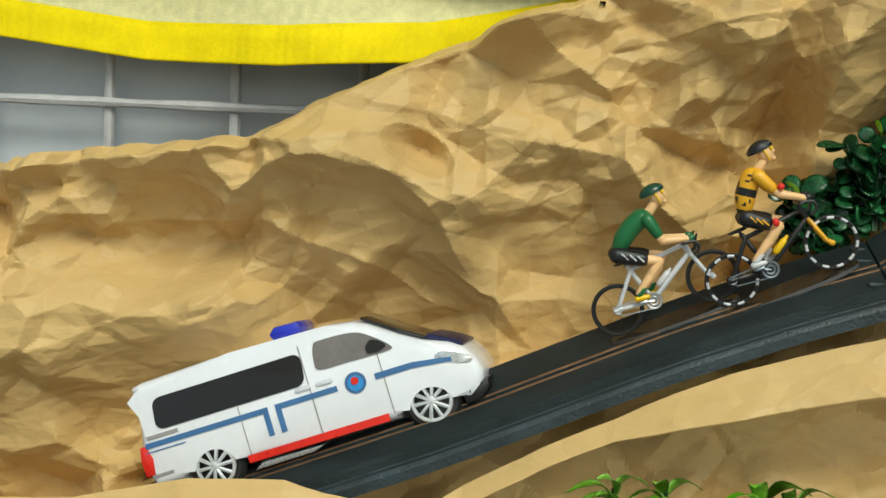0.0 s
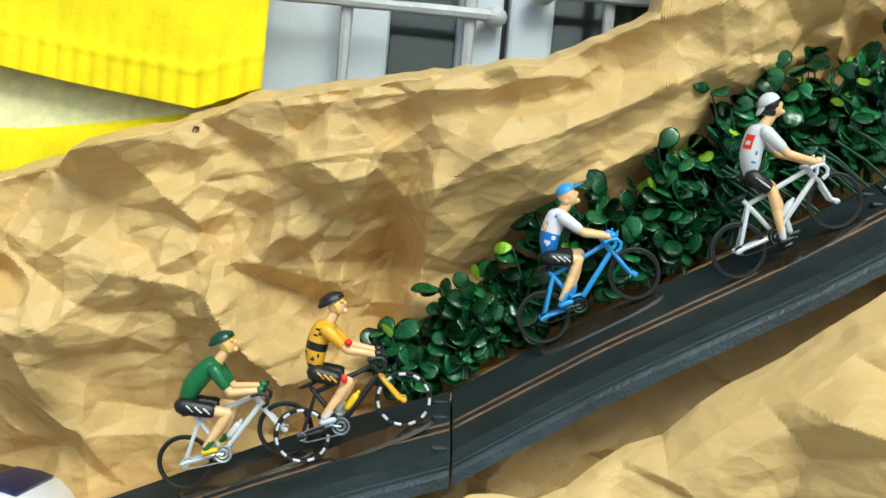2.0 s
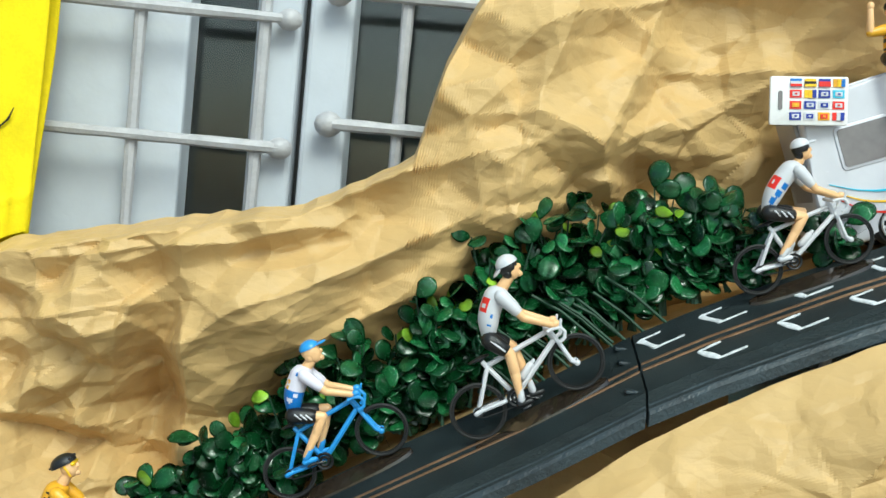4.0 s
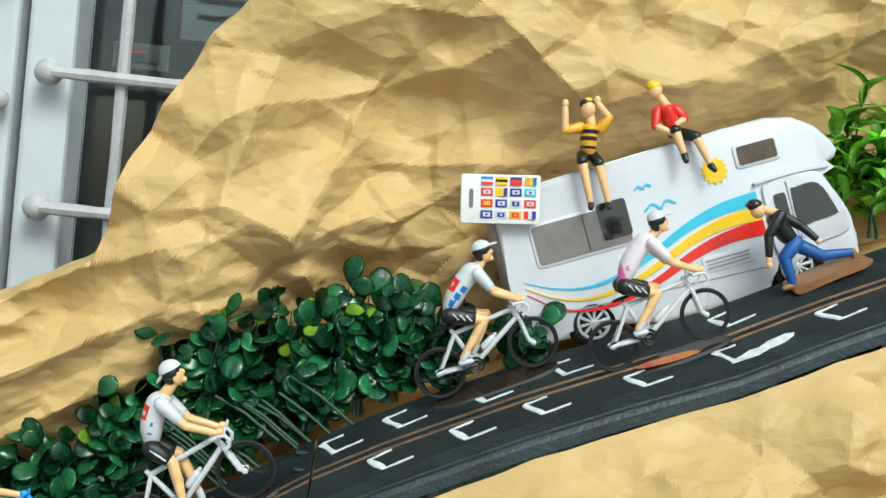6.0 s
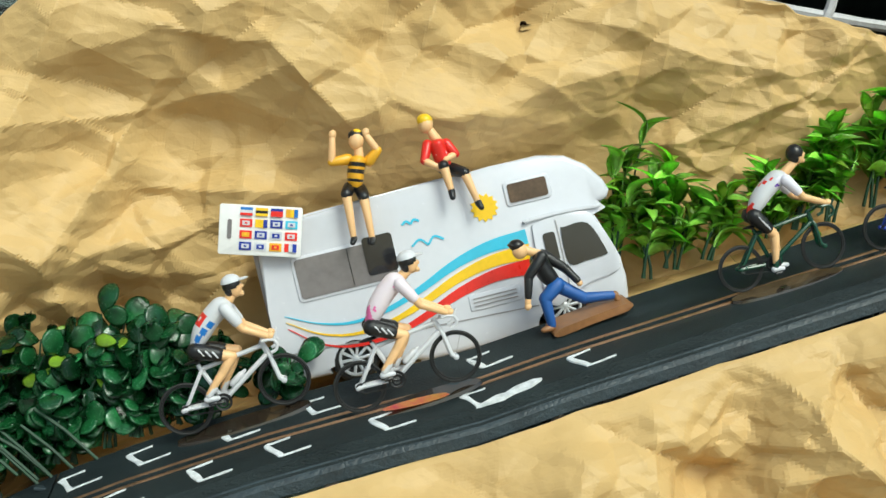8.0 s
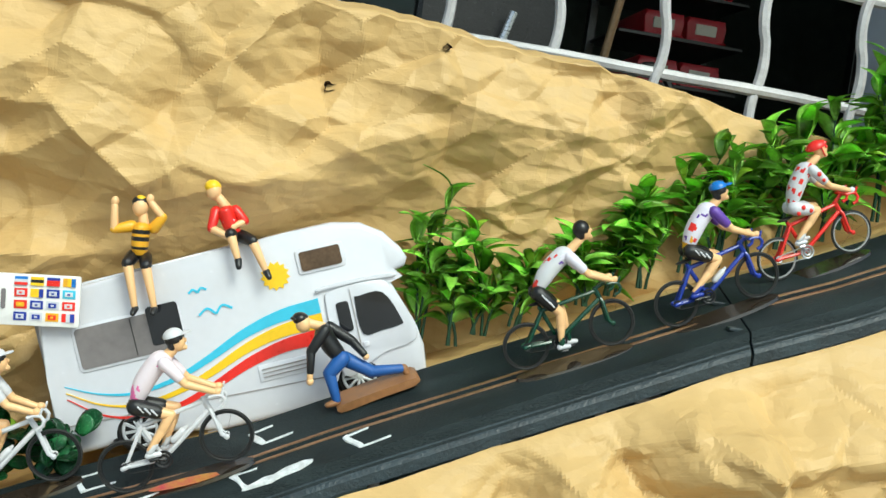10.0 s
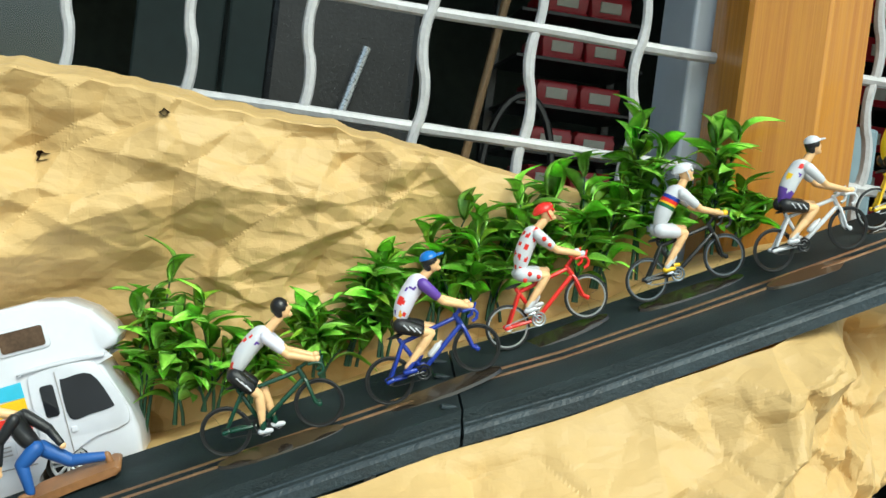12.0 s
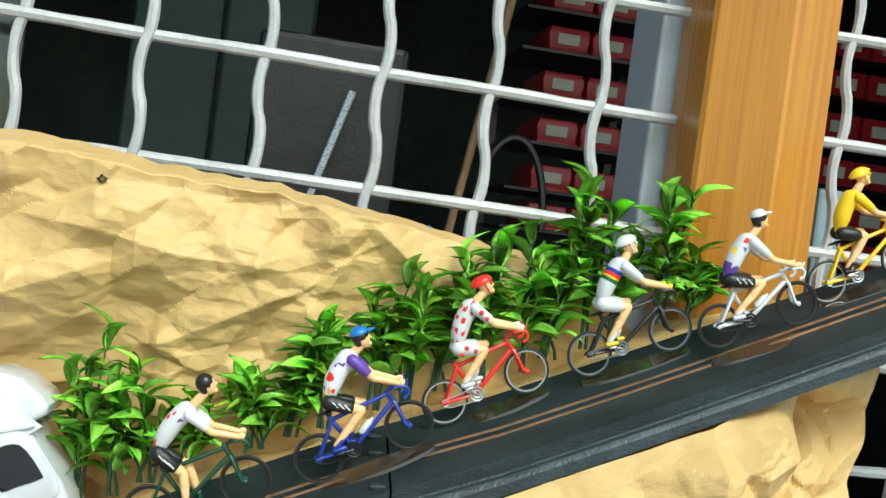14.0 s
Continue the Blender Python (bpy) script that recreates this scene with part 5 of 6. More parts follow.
doll(0.8420, 0.030, road(0.842, 0.030) + 0.0185, [((0, 0, 14), (-1, 0, 18), 2.2, 2.0, 0), ((-5, -1, 12), (-7, -3, 5), 2.7, 2.2, 1), ((-7, -3, 5), (-1, -6, 5), 2.1, 1.6, 1), ((5, -1, 12), (7, -3, 5), 2.7, 2.2, 1), ((7, -3, 5), (2, -6, 4), 2.1, 1.6, 1),
     ((-2.5, 0, 0), (-4, -6, -3), 3.0, 2.6, 2), ((-4, -6, -3), (-4.5, -6, -16.5), 2.4, 1.9, 2), ((2.5, 0, 0), (6, -6, -3), 3.0, 2.6, 2), ((6, -6, -3), (9, -7, -16.5), 2.4, 1.9, 2), ((-4.5, -6, -17), (-5, -9, -17.4), 1.6, 1.2, 3), ((9, -7, -17), (9, -10, -17.4), 1.6, 1.2, 3)],
     [SKIN, material("brown_jacket", (0.22, 0.10, 0.03), 0.5, vary=0.2, scale=200), GREYMETAL, BLACK], "seated doll in brown jacket, grey trousers and dark cap",
     balls=[((-1.2, -0.8, 20.6), (3.2, 3.2, 3.8), 0), ((-1.2, -0.2, 23.0), (4.4, 4.2, 1.8), 3)],
     bands=(V(0, 0, -1), V(0, 0, 13.6), [(1.0, 1)], 4.8, 6.0, 3.8, 4.0, 0.6))


# ---- toy vehicles ----
def toy_wheel(parent, x, y, z, R, width):
    bm = bmesh.new()
    ring(bm, (x, y + width / 2, z), R * 0.80, R * 0.22, 0, 32, 10, 1.35)
    t = part("wheel", bm, RUBBER, parent, "black toy tyre with silver rim")
    bm = bmesh.new()
    ring(bm, (x, y + width * 0.05, z), R * 0.66, R * 0.07, 0, 28, 6)
    for k in range(10):
        a = k * math.tau / 10
        limb(bm, (x + R * 0.14 * math.cos(a), y - width * 0.02, z + R * 0.14 * math.sin(a)), (x + R * 0.64 * math.cos(a), y + width * 0.06, z + R * 0.64 * math.sin(a)), R * 0.06, R * 0.075, seg=5, caps=1)
    ball(bm, (x, y - width * 0.02, z), (R * 0.18, width * 0.08, R * 0.18), nu=12, nv=6)
    part("rim", bm, RIM, t, "silver spoked rim")
    bm = bmesh.new()
    limb(bm, (x, y + width * 0.25, z), (x, y + width * 0.6, z), R * 0.66, R * 0.66, seg=20, caps=0)
    part("hub_shade", bm, BLACK, t)


def decal(parent, outline, y, mat, name="stripe", label="", t=0.00025):
    bm = bmesh.new()
    slab(bm, outline, y - t, y + 0.0002)
    return part(name, bm, mat, parent, label, smooth=False)


def ribbon(pts, w):
    """A band of varying width along points, as an outline."""
    up, dn = [], []
    for i, p in enumerate(pts):
        q0, q1 = pts[max(0, i - 1)], pts[min(len(pts) - 1, i + 1)]
        d = Vector((q1[0] - q0[0], q1[1] - q0[1])).normalized()
        h = (w[i] if isinstance(w, (list, tuple)) else w) / 2
        up.append((p[0] - d.y * h, p[1] + d.x * h))
        dn.append((p[0] + d.y * h, p[1] - d.x * h))
    return dn + up[::-1]


def curve2(pts, n=8):
    out = []
    P = [np.array(p) for p in pts]
    P = [2 * P[0] - P[1]] + P + [2 * P[-1] - P[-2]]
    for i in range(1, len(P) - 2):
        for k in range(n):
            t = k / n
            a, b, c, d = P[i - 1:i + 3]
            out.append(tuple(0.5 * (2 * b + (c - a) * t + (2 * a - 5 * b + 4 * c - d) * t * t + (3 * b - a - 3 * c + d) * t ** 3)))
    return out + [tuple(P[-2])]


# police-style escort van
VAN_Y = -0.0035
van = empty("toy_van", pose(-0.0575, VAN_Y, -0.0908, -5, -20.6, 0), "white toy escort van with dark windows, blue and red stripes", "toy van")


def arch(cx, r, z0, n=12):
    return [(cx + r * math.cos(math.pi * (1 - k / n)), z0 + r * math.sin(math.pi * (1 - k / n))) for k in range(n + 1)]


shape = ([(-0.0790, 0.0100)] + [(x, z) for x, z in arch(-0.0500, 0.0142, 0.0100)] + [(x, z) for x, z in arch(0.0500, 0.0142, 0.0085)] +
         [(0.0680, 0.0080), (0.0735, 0.0120), (0.0755, 0.0190), (0.0740, 0.0245), (0.0705, 0.0305), (0.0640, 0.0350), (0.0530, 0.0395), (0.0440, 0.0450), (0.0330, 0.0530), (0.0265, 0.0560), (0.0150, 0.0580),
          (-0.0300, 0.0595), (-0.0740, 0.0585), (-0.0785, 0.0575), (-0.0795, 0.0555), (-0.0770, 0.0530), (-0.0780, 0.0440), (-0.0815, 0.0300), (-0.0820, 0.0180)])
bm = bmesh.new()
slab(bm, shape, 0.0, 0.052, 0.0042, seg=3)
part("body", bm, material("van_white", (0.80, 0.80, 0.85), 0.22, vary=0.03, scale=30, coat=0.4), van, "glossy white van body")
decal(van, rounded(-0.0715, 0.0355, -0.0005, 0.0500, 0.004, skew=0.10), -0.0002, DARKGLASS, "side_window", "long black tinted side window")
decal(van, smooth_outline([(0.0075, 0.0400), (0.0060, 0.0440), (0.0075, 0.0510), (0.0110, 0.0525), (0.0260, 0.0515), (0.0340, 0.0470), (0.0405, 0.0408), (0.0380, 0.0392), (0.0200, 0.0395)], 4), -0.0002, GREYGLASS, "door_window", "driver's window")
decal(van, smooth_outline([(0.0300, 0.0405), (0.0300, 0.0440), (0.0330, 0.0460), (0.0370, 0.0440), (0.0385, 0.0415), (0.0350, 0.0400)], 4), -0.0006, BLACK, "mirror", "black door mirror")
bm = bmesh.new()
slab(bm, [(0.0290, 0.0560), (0.0300, 0.0570), (0.0465, 0.0455), (0.0560, 0.0400), (0.0535, 0.0398), (0.0440, 0.0452)], 0.006, 0.046, 0.0006)
part("windscreen", bm, DARKGLASS, van, "dark windscreen")
bm = bmesh.new()
slab(bm, [(0.0545, 0.0396), (0.0560, 0.0410), (0.0650, 0.0362), (0.0700, 0.0325), (0.0690, 0.0310)], 0.006, 0.046, 0.0006)
part("bonnet_panel", bm, material("bonnet_blue", (0.012, 0.016, 0.07), 0.3), van, "dark blue bonnet panel")
BLUE_STRIPE = material("blue_stripe", (0.06, 0.16, 0.36), 0.4, vary=0.1)
for o in ([(-0.0785, 0.0285), (-0.0200, 0.0285), (-0.0200, 0.0310), (-0.0785, 0.0310)], [(-0.0225, 0.0180), (-0.0200, 0.0180), (-0.0200, 0.0285), (-0.0225, 0.0285)], [(-0.0165, 0.0180), (-0.0140, 0.0180), (-0.0140, 0.0285), (-0.0165, 0.0285)],
          [(-0.0165, 0.0285), (0.0125, 0.0285), (0.0125, 0.0310), (-0.0165, 0.0310)], [(0.0300, 0.0285), (0.0470, 0.0285), (0.0640, 0.0265), (0.0640, 0.0285), (0.0470, 0.0312), (0.0300, 0.0312)], [(-0.0790, 0.0265), (-0.0600, 0.0265), (-0.0600, 0.0270), (-0.0790, 0.0270)]):
    decal(van, o, -0.0002, BLUE_STRIPE, "stripe", "blue stripe")
for o in ([(-0.0345, 0.0092), (0.0310, 0.0092), (0.0310, 0.0126), (-0.0345, 0.0126)],):
    decal(van, o, -0.0002, RED, "stripe", "red sill stripe")
for o in ([(-0.0770, 0.0322), (-0.0620, 0.0322), (-0.0620, 0.0340), (-0.0770, 0.0340)], [(-0.0790, 0.0150), (-0.0690, 0.0150), (-0.0690, 0.0164), (-0.0790, 0.0164)]):
    decal(van, o, -0.0002, TOY_GREY, "lettering_bar", "small grey lettering")
badge = [(0.0210 + 0.0048 * math.cos(a), 0.0298 + 0.0048 * math.sin(a)) for a in (k * math.tau / 24 for k in range(24))]
b0 = decal(van, badge, -0.0002, BLUE_STRIPE, "badge", "round blue badge with red centre")
decal(b0, [(0.0210 + (x - 0.0210) * 0.72, 0.0292 + (z - 0.0292) * 0.72) for x, z in badge], -0.0005, SKYBLUE, "badge_ring")
decal(b0, [(0.0210 + (x - 0.0210) * 0.36, 0.0305 + (z - 0.0292) * 0.36) for x, z in badge], -0.0008, RED, "badge_centre")
for x0, x1, z0, z1 in ((0.0005, 0.0010, 0.010, 0.053), (0.0335, 0.0339, 0.012, 0.040), (-0.0330, -0.0326, 0.012, 0.035)):
    decal(van, [(x0, z0), (x1, z0), (x1, z1), (x0, z1)], -0.0001, TOY_GREY, "door_seam")
for x in (-0.0060, 0.0040):
    bm = bmesh.new()
    slab(bm, rounded(x, 0.0330, x + 0.0075, 0.0352, 0.001), -0.0009, 0.0003, 0.0003)
    part("door_handle", bm, TOY_WHITE, van)
bm = bmesh.new()
slab(bm, smooth_outline([(0.0575, 0.0290), (0.0600, 0.0320), (0.0690, 0.0285), (0.0725, 0.0250), (0.0690, 0.0240)], 4), -0.0004, 0.004, 0.0004)
part("headlamp", bm, SILVER, van, "silver headlamp")
bm = bmesh.new()
slab(bm, [(-0.0822, 0.0160), (-0.0775, 0.0160), (-0.0765, 0.0240), (-0.0785, 0.0300), (-0.0815, 0.0300), (-0.0826, 0.0240)], -0.0004, 0.006, 0.0008)
part("tail_lamp", bm, RED, van, "red tail lamp")
bm = bmesh.new()
slab(bm, [(0.0640, 0.0060), (0.0720, 0.0070), (0.0762, 0.0110), (0.0765, 0.0150), (0.0690, 0.0140), (0.0640, 0.0120)], 0.001, 0.051, 0.0015)
part("bumper", bm, BLACK, van, "black front bumper")
bm = bmesh.new()
slab(bm, [(-0.0135, 0.0588), (-0.0005, 0.0588), (0.0005, 0.0615), (-0.0010, 0.0645), (-0.0120, 0.0650), (-0.0150, 0.0620)], 0.014, 0.038, 0.0015)
part("roof_lamp", bm, material("blue_lamp", (0.01, 0.02, 0.42), 0.15, vary=0.2, coat=0.5), van, "dark blue roof lamp bar")
bm = bmesh.new()
slab(bm, [(-0.034, 0.0050), (-0.006, 0.0055), (0.000, 0.0075), (-0.030, 0.0080)], 0.002, 0.050, 0.0005)
part("step", bm, SILVER, van)
for x in (-0.0485, 0.0485):
    toy_wheel(van, x, 0.0004, 0.0112, 0.0124, 0.010)
    toy_wheel(van, x, 0.0410, 0.0112, 0.0124, 0.010)
bm = bmesh.new()
box(bm, (-0.066, 0.010, 0.006), (0.066, 0.042, 0.012), 0.001)
part("chassis", bm, BLACK, van)

for ob in van.children:
    if not ob.name.startswith("wheel"):
        for o in (ob, *ob.children_recursive):
            for v in o.data.vertices:
                v.co.x, v.co.z = v.co.x * 0.965, 0.0095 + (v.co.z - 0.0105) * 0.935

# camper van
RV_Y = 0.0305
rv = empty("toy_camper", pose(0.3970, RV_Y, 0.1465, -2, -21.0, 0), "white toy camper van with rainbow stripes and grey windows", "toy camper")
RV_D = 0.029
shape = ([(0.0000, 0.0005), (0.0215, 0.0005)] + arch(0.0315, 0.0112, 0.0030, 10) + [(0.0425, 0.0005), (0.0600, -0.0035), (0.1050, -0.0035)] + arch(0.1175, 0.0112, 0.0020, 10) +
         [(0.1400, -0.0015), (0.1440, 0.0000), (0.1452, 0.0100), (0.1440, 0.0180), (0.1425, 0.0230), (0.1375, 0.0385), (0.1330, 0.0405), (0.1395, 0.0410), (0.1445, 0.0425), (0.1462, 0.0455), (0.1445, 0.0500), (0.1390, 0.0575), (0.1310, 0.0630),
          (0.1200, 0.0655), (0.1000, 0.0655), (0.0800, 0.0645), (0.0500, 0.0640), (0.0060, 0.0625), (0.0045, 0.0600), (0.0028, 0.0300)])
bm = bmesh.new()
slab(bm, shape, 0.0, RV_D, 0.0024, seg=3)
part("body", bm, TOY_WHITE, rv, "glossy white camper body")
bm = bmesh.new()
slab(bm, rounded(0.0155, 0.0305, 0.0565, 0.0485, 0.0020), -0.0007, 0.0003, 0.0004)
w = part("side_window", bm, TOY_WHITE, rv, "large grey side window")
decal(w, rounded(0.0167, 0.0317, 0.0553, 0.0473, 0.0014), -0.0008, GREYGLASS, "pane", "grey pane")
decal(w, rounded(0.0440, 0.0345, 0.0560, 0.0495, 0.0014), -0.0011, DARKGLASS, "pane", "small dark pane")
decal(w, [(0.0375, 0.0325), (0.0378, 0.0325), (0.0378, 0.0468), (0.0375, 0.0468)], -0.0010, BLACK, "mullion")
bm = bmesh.new()
slab(bm, rounded(0.1035, 0.0480, 0.1225, 0.0580, 0.0016), -0.0007, 0.0003, 0.0004)
w = part("bunk_window", bm, TOY_WHITE, rv, "small brown window over the cab")
decal(w, rounded(0.1050, 0.0492, 0.1210, 0.0568, 0.0010), -0.0008, material("brown_toy_window", (0.10, 0.06, 0.035), 0.2, vary=0.3, scale=80), "pane")
# cab door, raised a little, with its windows
bm = bmesh.new()
slab(bm, smooth_outline([(0.1115, 0.0060), (0.1110, 0.0350), (0.1130, 0.0392), (0.1220, 0.0402), (0.1340, 0.0395), (0.1385, 0.0320), (0.1425, 0.0220), (0.1430, 0.0150), (0.1400, 0.0125), (0.1300, 0.0115), (0.1230, 0.0090)], 3), -0.0012, 0.0003, 0.0005)
door = part("cab_door", bm, TOY_WHITE, rv, "white cab door")
decal(door, rounded(0.1145, 0.0225, 0.1195, 0.0345, 0.0012), -0.0014, DARKGLASS, "pane", "dark cab pane")
decal(door, smooth_outline([(0.1225, 0.0205), (0.1222, 0.0340), (0.1240, 0.0352), (0.1335, 0.0345), (0.1385, 0.0225), (0.1375, 0.0205), (0.1300, 0.0200)], 4), -0.0014, DARKGLASS, "pane", "dark cab pane")
decal(door, [(0.1205, 0.0080), (0.1209, 0.0080), (0.1212, 0.0385), (0.1208, 0.0385)], -0.0013, TOY_GREY, "door_seam")
bm = bmesh.new()
slab(bm, rounded(0.1218, 0.0150, 0.1240, 0.0172, 0.0005), -0.0019, -0.0010, 0.0002)
part("handle", bm, TOY_WHITE, door)
bm = bmesh.new()
slab(bm, ribbon(curve2([(0.1090, 0.0400), (0.1100, 0.0410), (0.1250, 0.0412), (0.1400, 0.0402)]), 0.0012), -0.0016, 0.0002, 0.0003)
part("awning_rim", bm, TOY_WHITE, rv)
# rainbow: three bands that thin out towards the rear
for k, (mat, w1) in enumerate(((CYAN, 0.0059), (YELLOW, 0.0060), (RED, 0.0062))):
    up = [(0.0085, 0.0270 - 0.0025 * k), (0.0200, 0.0215 - 0.0042 * k), (0.0330, 0.0185 - 0.0046 * k), (0.0480, 0.0200 - 0.0050 * k), (0.0620, 0.0245 - 0.0053 * k), (0.0780, 0.0310 - 0.0056 * k), (0.0930, 0.0345 - 0.0058 * k), (0.1085, 0.0350 - 0.0060 * k)]
    line = curve2(up)
    decal(rv, ribbon(line, [0.0003 + (w1 - 0.0003) * (i / (len(line) - 1)) ** 1.5 for i in range(len(line))]), -0.0002 - 0.00004 * k, mat, "stripe", ("sky blue", "yellow", "red")[k] + " swoosh", 0.0002)
sunpts = [(0.0945 + (0.0058 if i % 2 else 0.0045) * math.cos(i * math.tau / 26), 0.0500 + (0.0058 if i % 2 else 0.0045) * math.sin(i * math.tau / 26)) for i in range(26)]
decal(rv, sunpts, -0.0002, YELLOW, "sun_print", "printed yellow sun")
for cx, cz, sz in ((0.0645, 0.0505, 0.0035), (0.0695, 0.0410, 0.0065)):
    for sd in (-1, 1):
        o = ribbon(curve2([(cx, cz), (cx + sd * sz * 0.45, cz + sz * 0.42), (cx + sd * sz, cz + sz * 0.12)]), [0.0009, 0.0009, 0.0009] * 5 + [0.0009] * 2)
        decal(rv, o, -0.0002, CYAN, "bird_print", "printed blue bird")
bm = bmesh.new()
slab(bm, rounded(0.0800, 0.0110, 0.1010, 0.0175, 0.0006), -0.0005, 0.0002, 0.0002)
vent = part("vent", bm, TOY_WHITE, rv, "white louvred vent")
for k in range(3):
    decal(vent, [(0.0815, 0.0125 + 0.0015 * k), (0.0995, 0.0125 + 0.0015 * k), (0.0995, 0.0130 + 0.0015 * k), (0.0815, 0.0130 + 0.0015 * k)], -0.0007, TOY_GREY, "slat")
decal(rv, [(0.0010, 0.0120), (0.1070, 0.0068), (0.1070, 0.0073), (0.0010, 0.0125)], -0.0001, TOY_GREY, "body_seam")
decal(rv, [(0.0560, -0.0030), (0.1060, -0.0030), (0.1060, -0.0026), (0.0560, -0.0026)], -0.0001, TOY_GREY, "body_seam")
bm = bmesh.new()
box(bm, (0.0020, 0.004, 0.010), (0.0042, RV_D - 0.004, 0.058), 0.001)
part("rear_wall", bm, TOY_GREY, rv, "grey rear wall")
bm = bmesh.new()
slab(bm, [(0.0065, 0.0615), (0.085, 0.0640), (0.085, 0.0655), (0.0065, 0.0634)], 0.003, RV_D - 0.003, 0.0005)
part("roof", bm, TOY_WHITE, rv)
for x in (0.0315, 0.1175):
    toy_wheel(rv, x, 0.0006, 0.0042, 0.0095, 0.008)
    toy_wheel(rv, x, RV_D - 0.0090, 0.0042, 0.0095, 0.008)

# board of signal flags fixed to the camper's rear
sign = empty("flag_board", pose(0.3672, 0.0272, 0.1960, 0, -4.5, 0), "small white plastic board printed with sixteen signal flags", "board")
bm = bmesh.new()
slab(bm, rounded(0, 0, 0.0312, 0.0192, 0.0009), -0.0006, 0.0010, 0.0003)
part("plate", bm, material("board_white", (0.78, 0.76, 0.74), 0.35, vary=0.05, scale=60), sign, "white plastic plate")
decal(sign, rounded(0.0032, 0.0060, 0.0048, 0.0135, 0.0007), -0.0008, GREYGLASS, "slot", "worn slot")
C1 = [(BLUE, PALE, RED), (YELLOW, BLACK, YELLOW), (NAVY, RED, RED), (AMBER, YELLOW, BLUE), (RED, PALE, RED), (YELLOW, YELLOW, NAVY), (NAVY, PALE, NAVY), (CYAN, PALE, NAVY), (RED, AMBER, YELLOW), (NAVY, PALE, NAVY), (PALE, NAVY, PALE), (RED, PALE, RED), (NAVY, PALE, NAVY), (PALE, NAVY, PALE), (AMBER, RED, AMBER), (RED, PALE, NAVY)]
for k, cols in enumerate(C1):
    r, c = divmod(k, 4)
    x0, z0 = 0.0078 + c * 0.0057, 0.0152 - r * 0.0044
    f = decal(sign, [(x0, z0), (x0 + 0.0046, z0), (x0 + 0.0046, z0 + 0.0031), (x0, z0 + 0.0031)], -0.0007, cols[0], "flag", "tiny printed flag")
    if k in (0, 1, 2):
        bars = [(0, 0.001, 0.0046, 0.0021, cols[1]), (0, 0.0, 0.0046, 0.001, cols[2])]
    elif k in (3, 5, 15):
        bars = [(0.0016, 0, 0.0031, 0.0031, cols[1]), (0.0031, 0, 0.0046, 0.0031, cols[2])]
    else:
        bars = [(0.0009, 0.0007, 0.0037, 0.0024, cols[1]), (0.0018, 0.0012, 0.0028, 0.0019, cols[2])]
    for q, (a, b, c2, d, mat) in enumerate(bars):
        decal(f, [(x0 + a, z0 + b), (x0 + c2, z0 + b), (x0 + c2, z0 + d), (x0 + a, z0 + d)], -0.0010 - 0.0002 * q, mat, "field")


# ---- artificial plants ----
def leaf_mesh(name, length, width, cup, mat, tip=0.0, n=7):
    """A leaf along x with a raised midrib and curled rim."""
    bm = bmesh.new()
    rows = []
    for i in range(n + 1):
        t = i / n
        w = width * (math.sin(math.pi * min(1, t ** (0.75 + tip) * 0.96 + 0.04))) ** 0.75 if tip else width * math.sqrt(max(0.015, 4 * t ** 1.25 * (1 - t ** 1.25)))
        z = cup * math.sin(t * math.pi) * length * 0.5 - cup * 0.5 * t * t * length
        rows.append([bm.verts.new((t * length, s * w, z + (0.16 * width if abs(s) > 0.5 else 0.0) + 0.04 * width * abs(s))) for s in (-1, -0.5, 0, 0.5, 1)])
    for p, q in zip(rows, rows[1:]):
        for k in range(4):
            bm.faces.new((p[k], q[k], q[k + 1], p[k + 1]))
    ret = bmesh.ops.solidify(bm, geom=bm.faces[:], thickness=width * 0.07)
    me = bpy.data.meshes.new(name)
    bm.to_mesh(me)
    bm.free()
    me.materials.append(mat)
    me.shade_smooth()
    return me


def round_leaf(name, length, width, mat):
    """A thick spoon-shaped leaf along x, swollen upwards, on a short stalk."""
    bm = bmesh.new()
    n, rows = 9, []
    for i in range(n + 1):
        t = i / n
        w = width * math.sqrt(max(0.012, 1 - ((t - 0.58) / (0.58 if t < 0.58 else 0.43)) ** 2)) * (0.55 + 0.45 * min(1, t * 2.2))
        z = -0.10 * length * (t - 0.5) ** 2 * 4
        rows.append([bm.verts.new((t * length, c * w, z + 0.15 * width * (1 - c * c) * math.sin(math.pi * min(1, 0.12 + t * 0.85)) - (0.05 * width if c == 0 else 0))) for c in (-1, -0.72, -0.36, 0, 0.36, 0.72, 1)])
    for p, q in zip(rows, rows[1:]):
        for k in range(6):
            bm.faces.new((p[k], q[k], q[k + 1], p[k + 1]))
    bmesh.ops.solidify(bm, geom=bm.faces[:], thickness=width * 0.08)
    me = bpy.data.meshes.new(name)
    bm.to_mesh(me)
    bm.free()
    me.materials.append(mat)
    me.shade_smooth()
    return me


ROUND = [round_leaf("round_leaf", 0.0112 * s, 0.0043 * s, BOX_LEAF) for s in (0.8, 0.95, 1.12)]
ROUND_TIP = [round_leaf("round_leaf_young", 0.0080, 0.0032, TIP_LEAF)]
LONG = [leaf_mesh("long_leaf", 0.017 * s, 0.0030 * s, 0.5, LONG_LEAF, 0.25, 7) for s in (0.85, 1.0, 1.2)]
LONG_TIP = [leaf_mesh("long_leaf_young", 0.014, 0.0022, 0.6, TIP_LEAF, 0.25, 7)]
rng = random.Random(11)


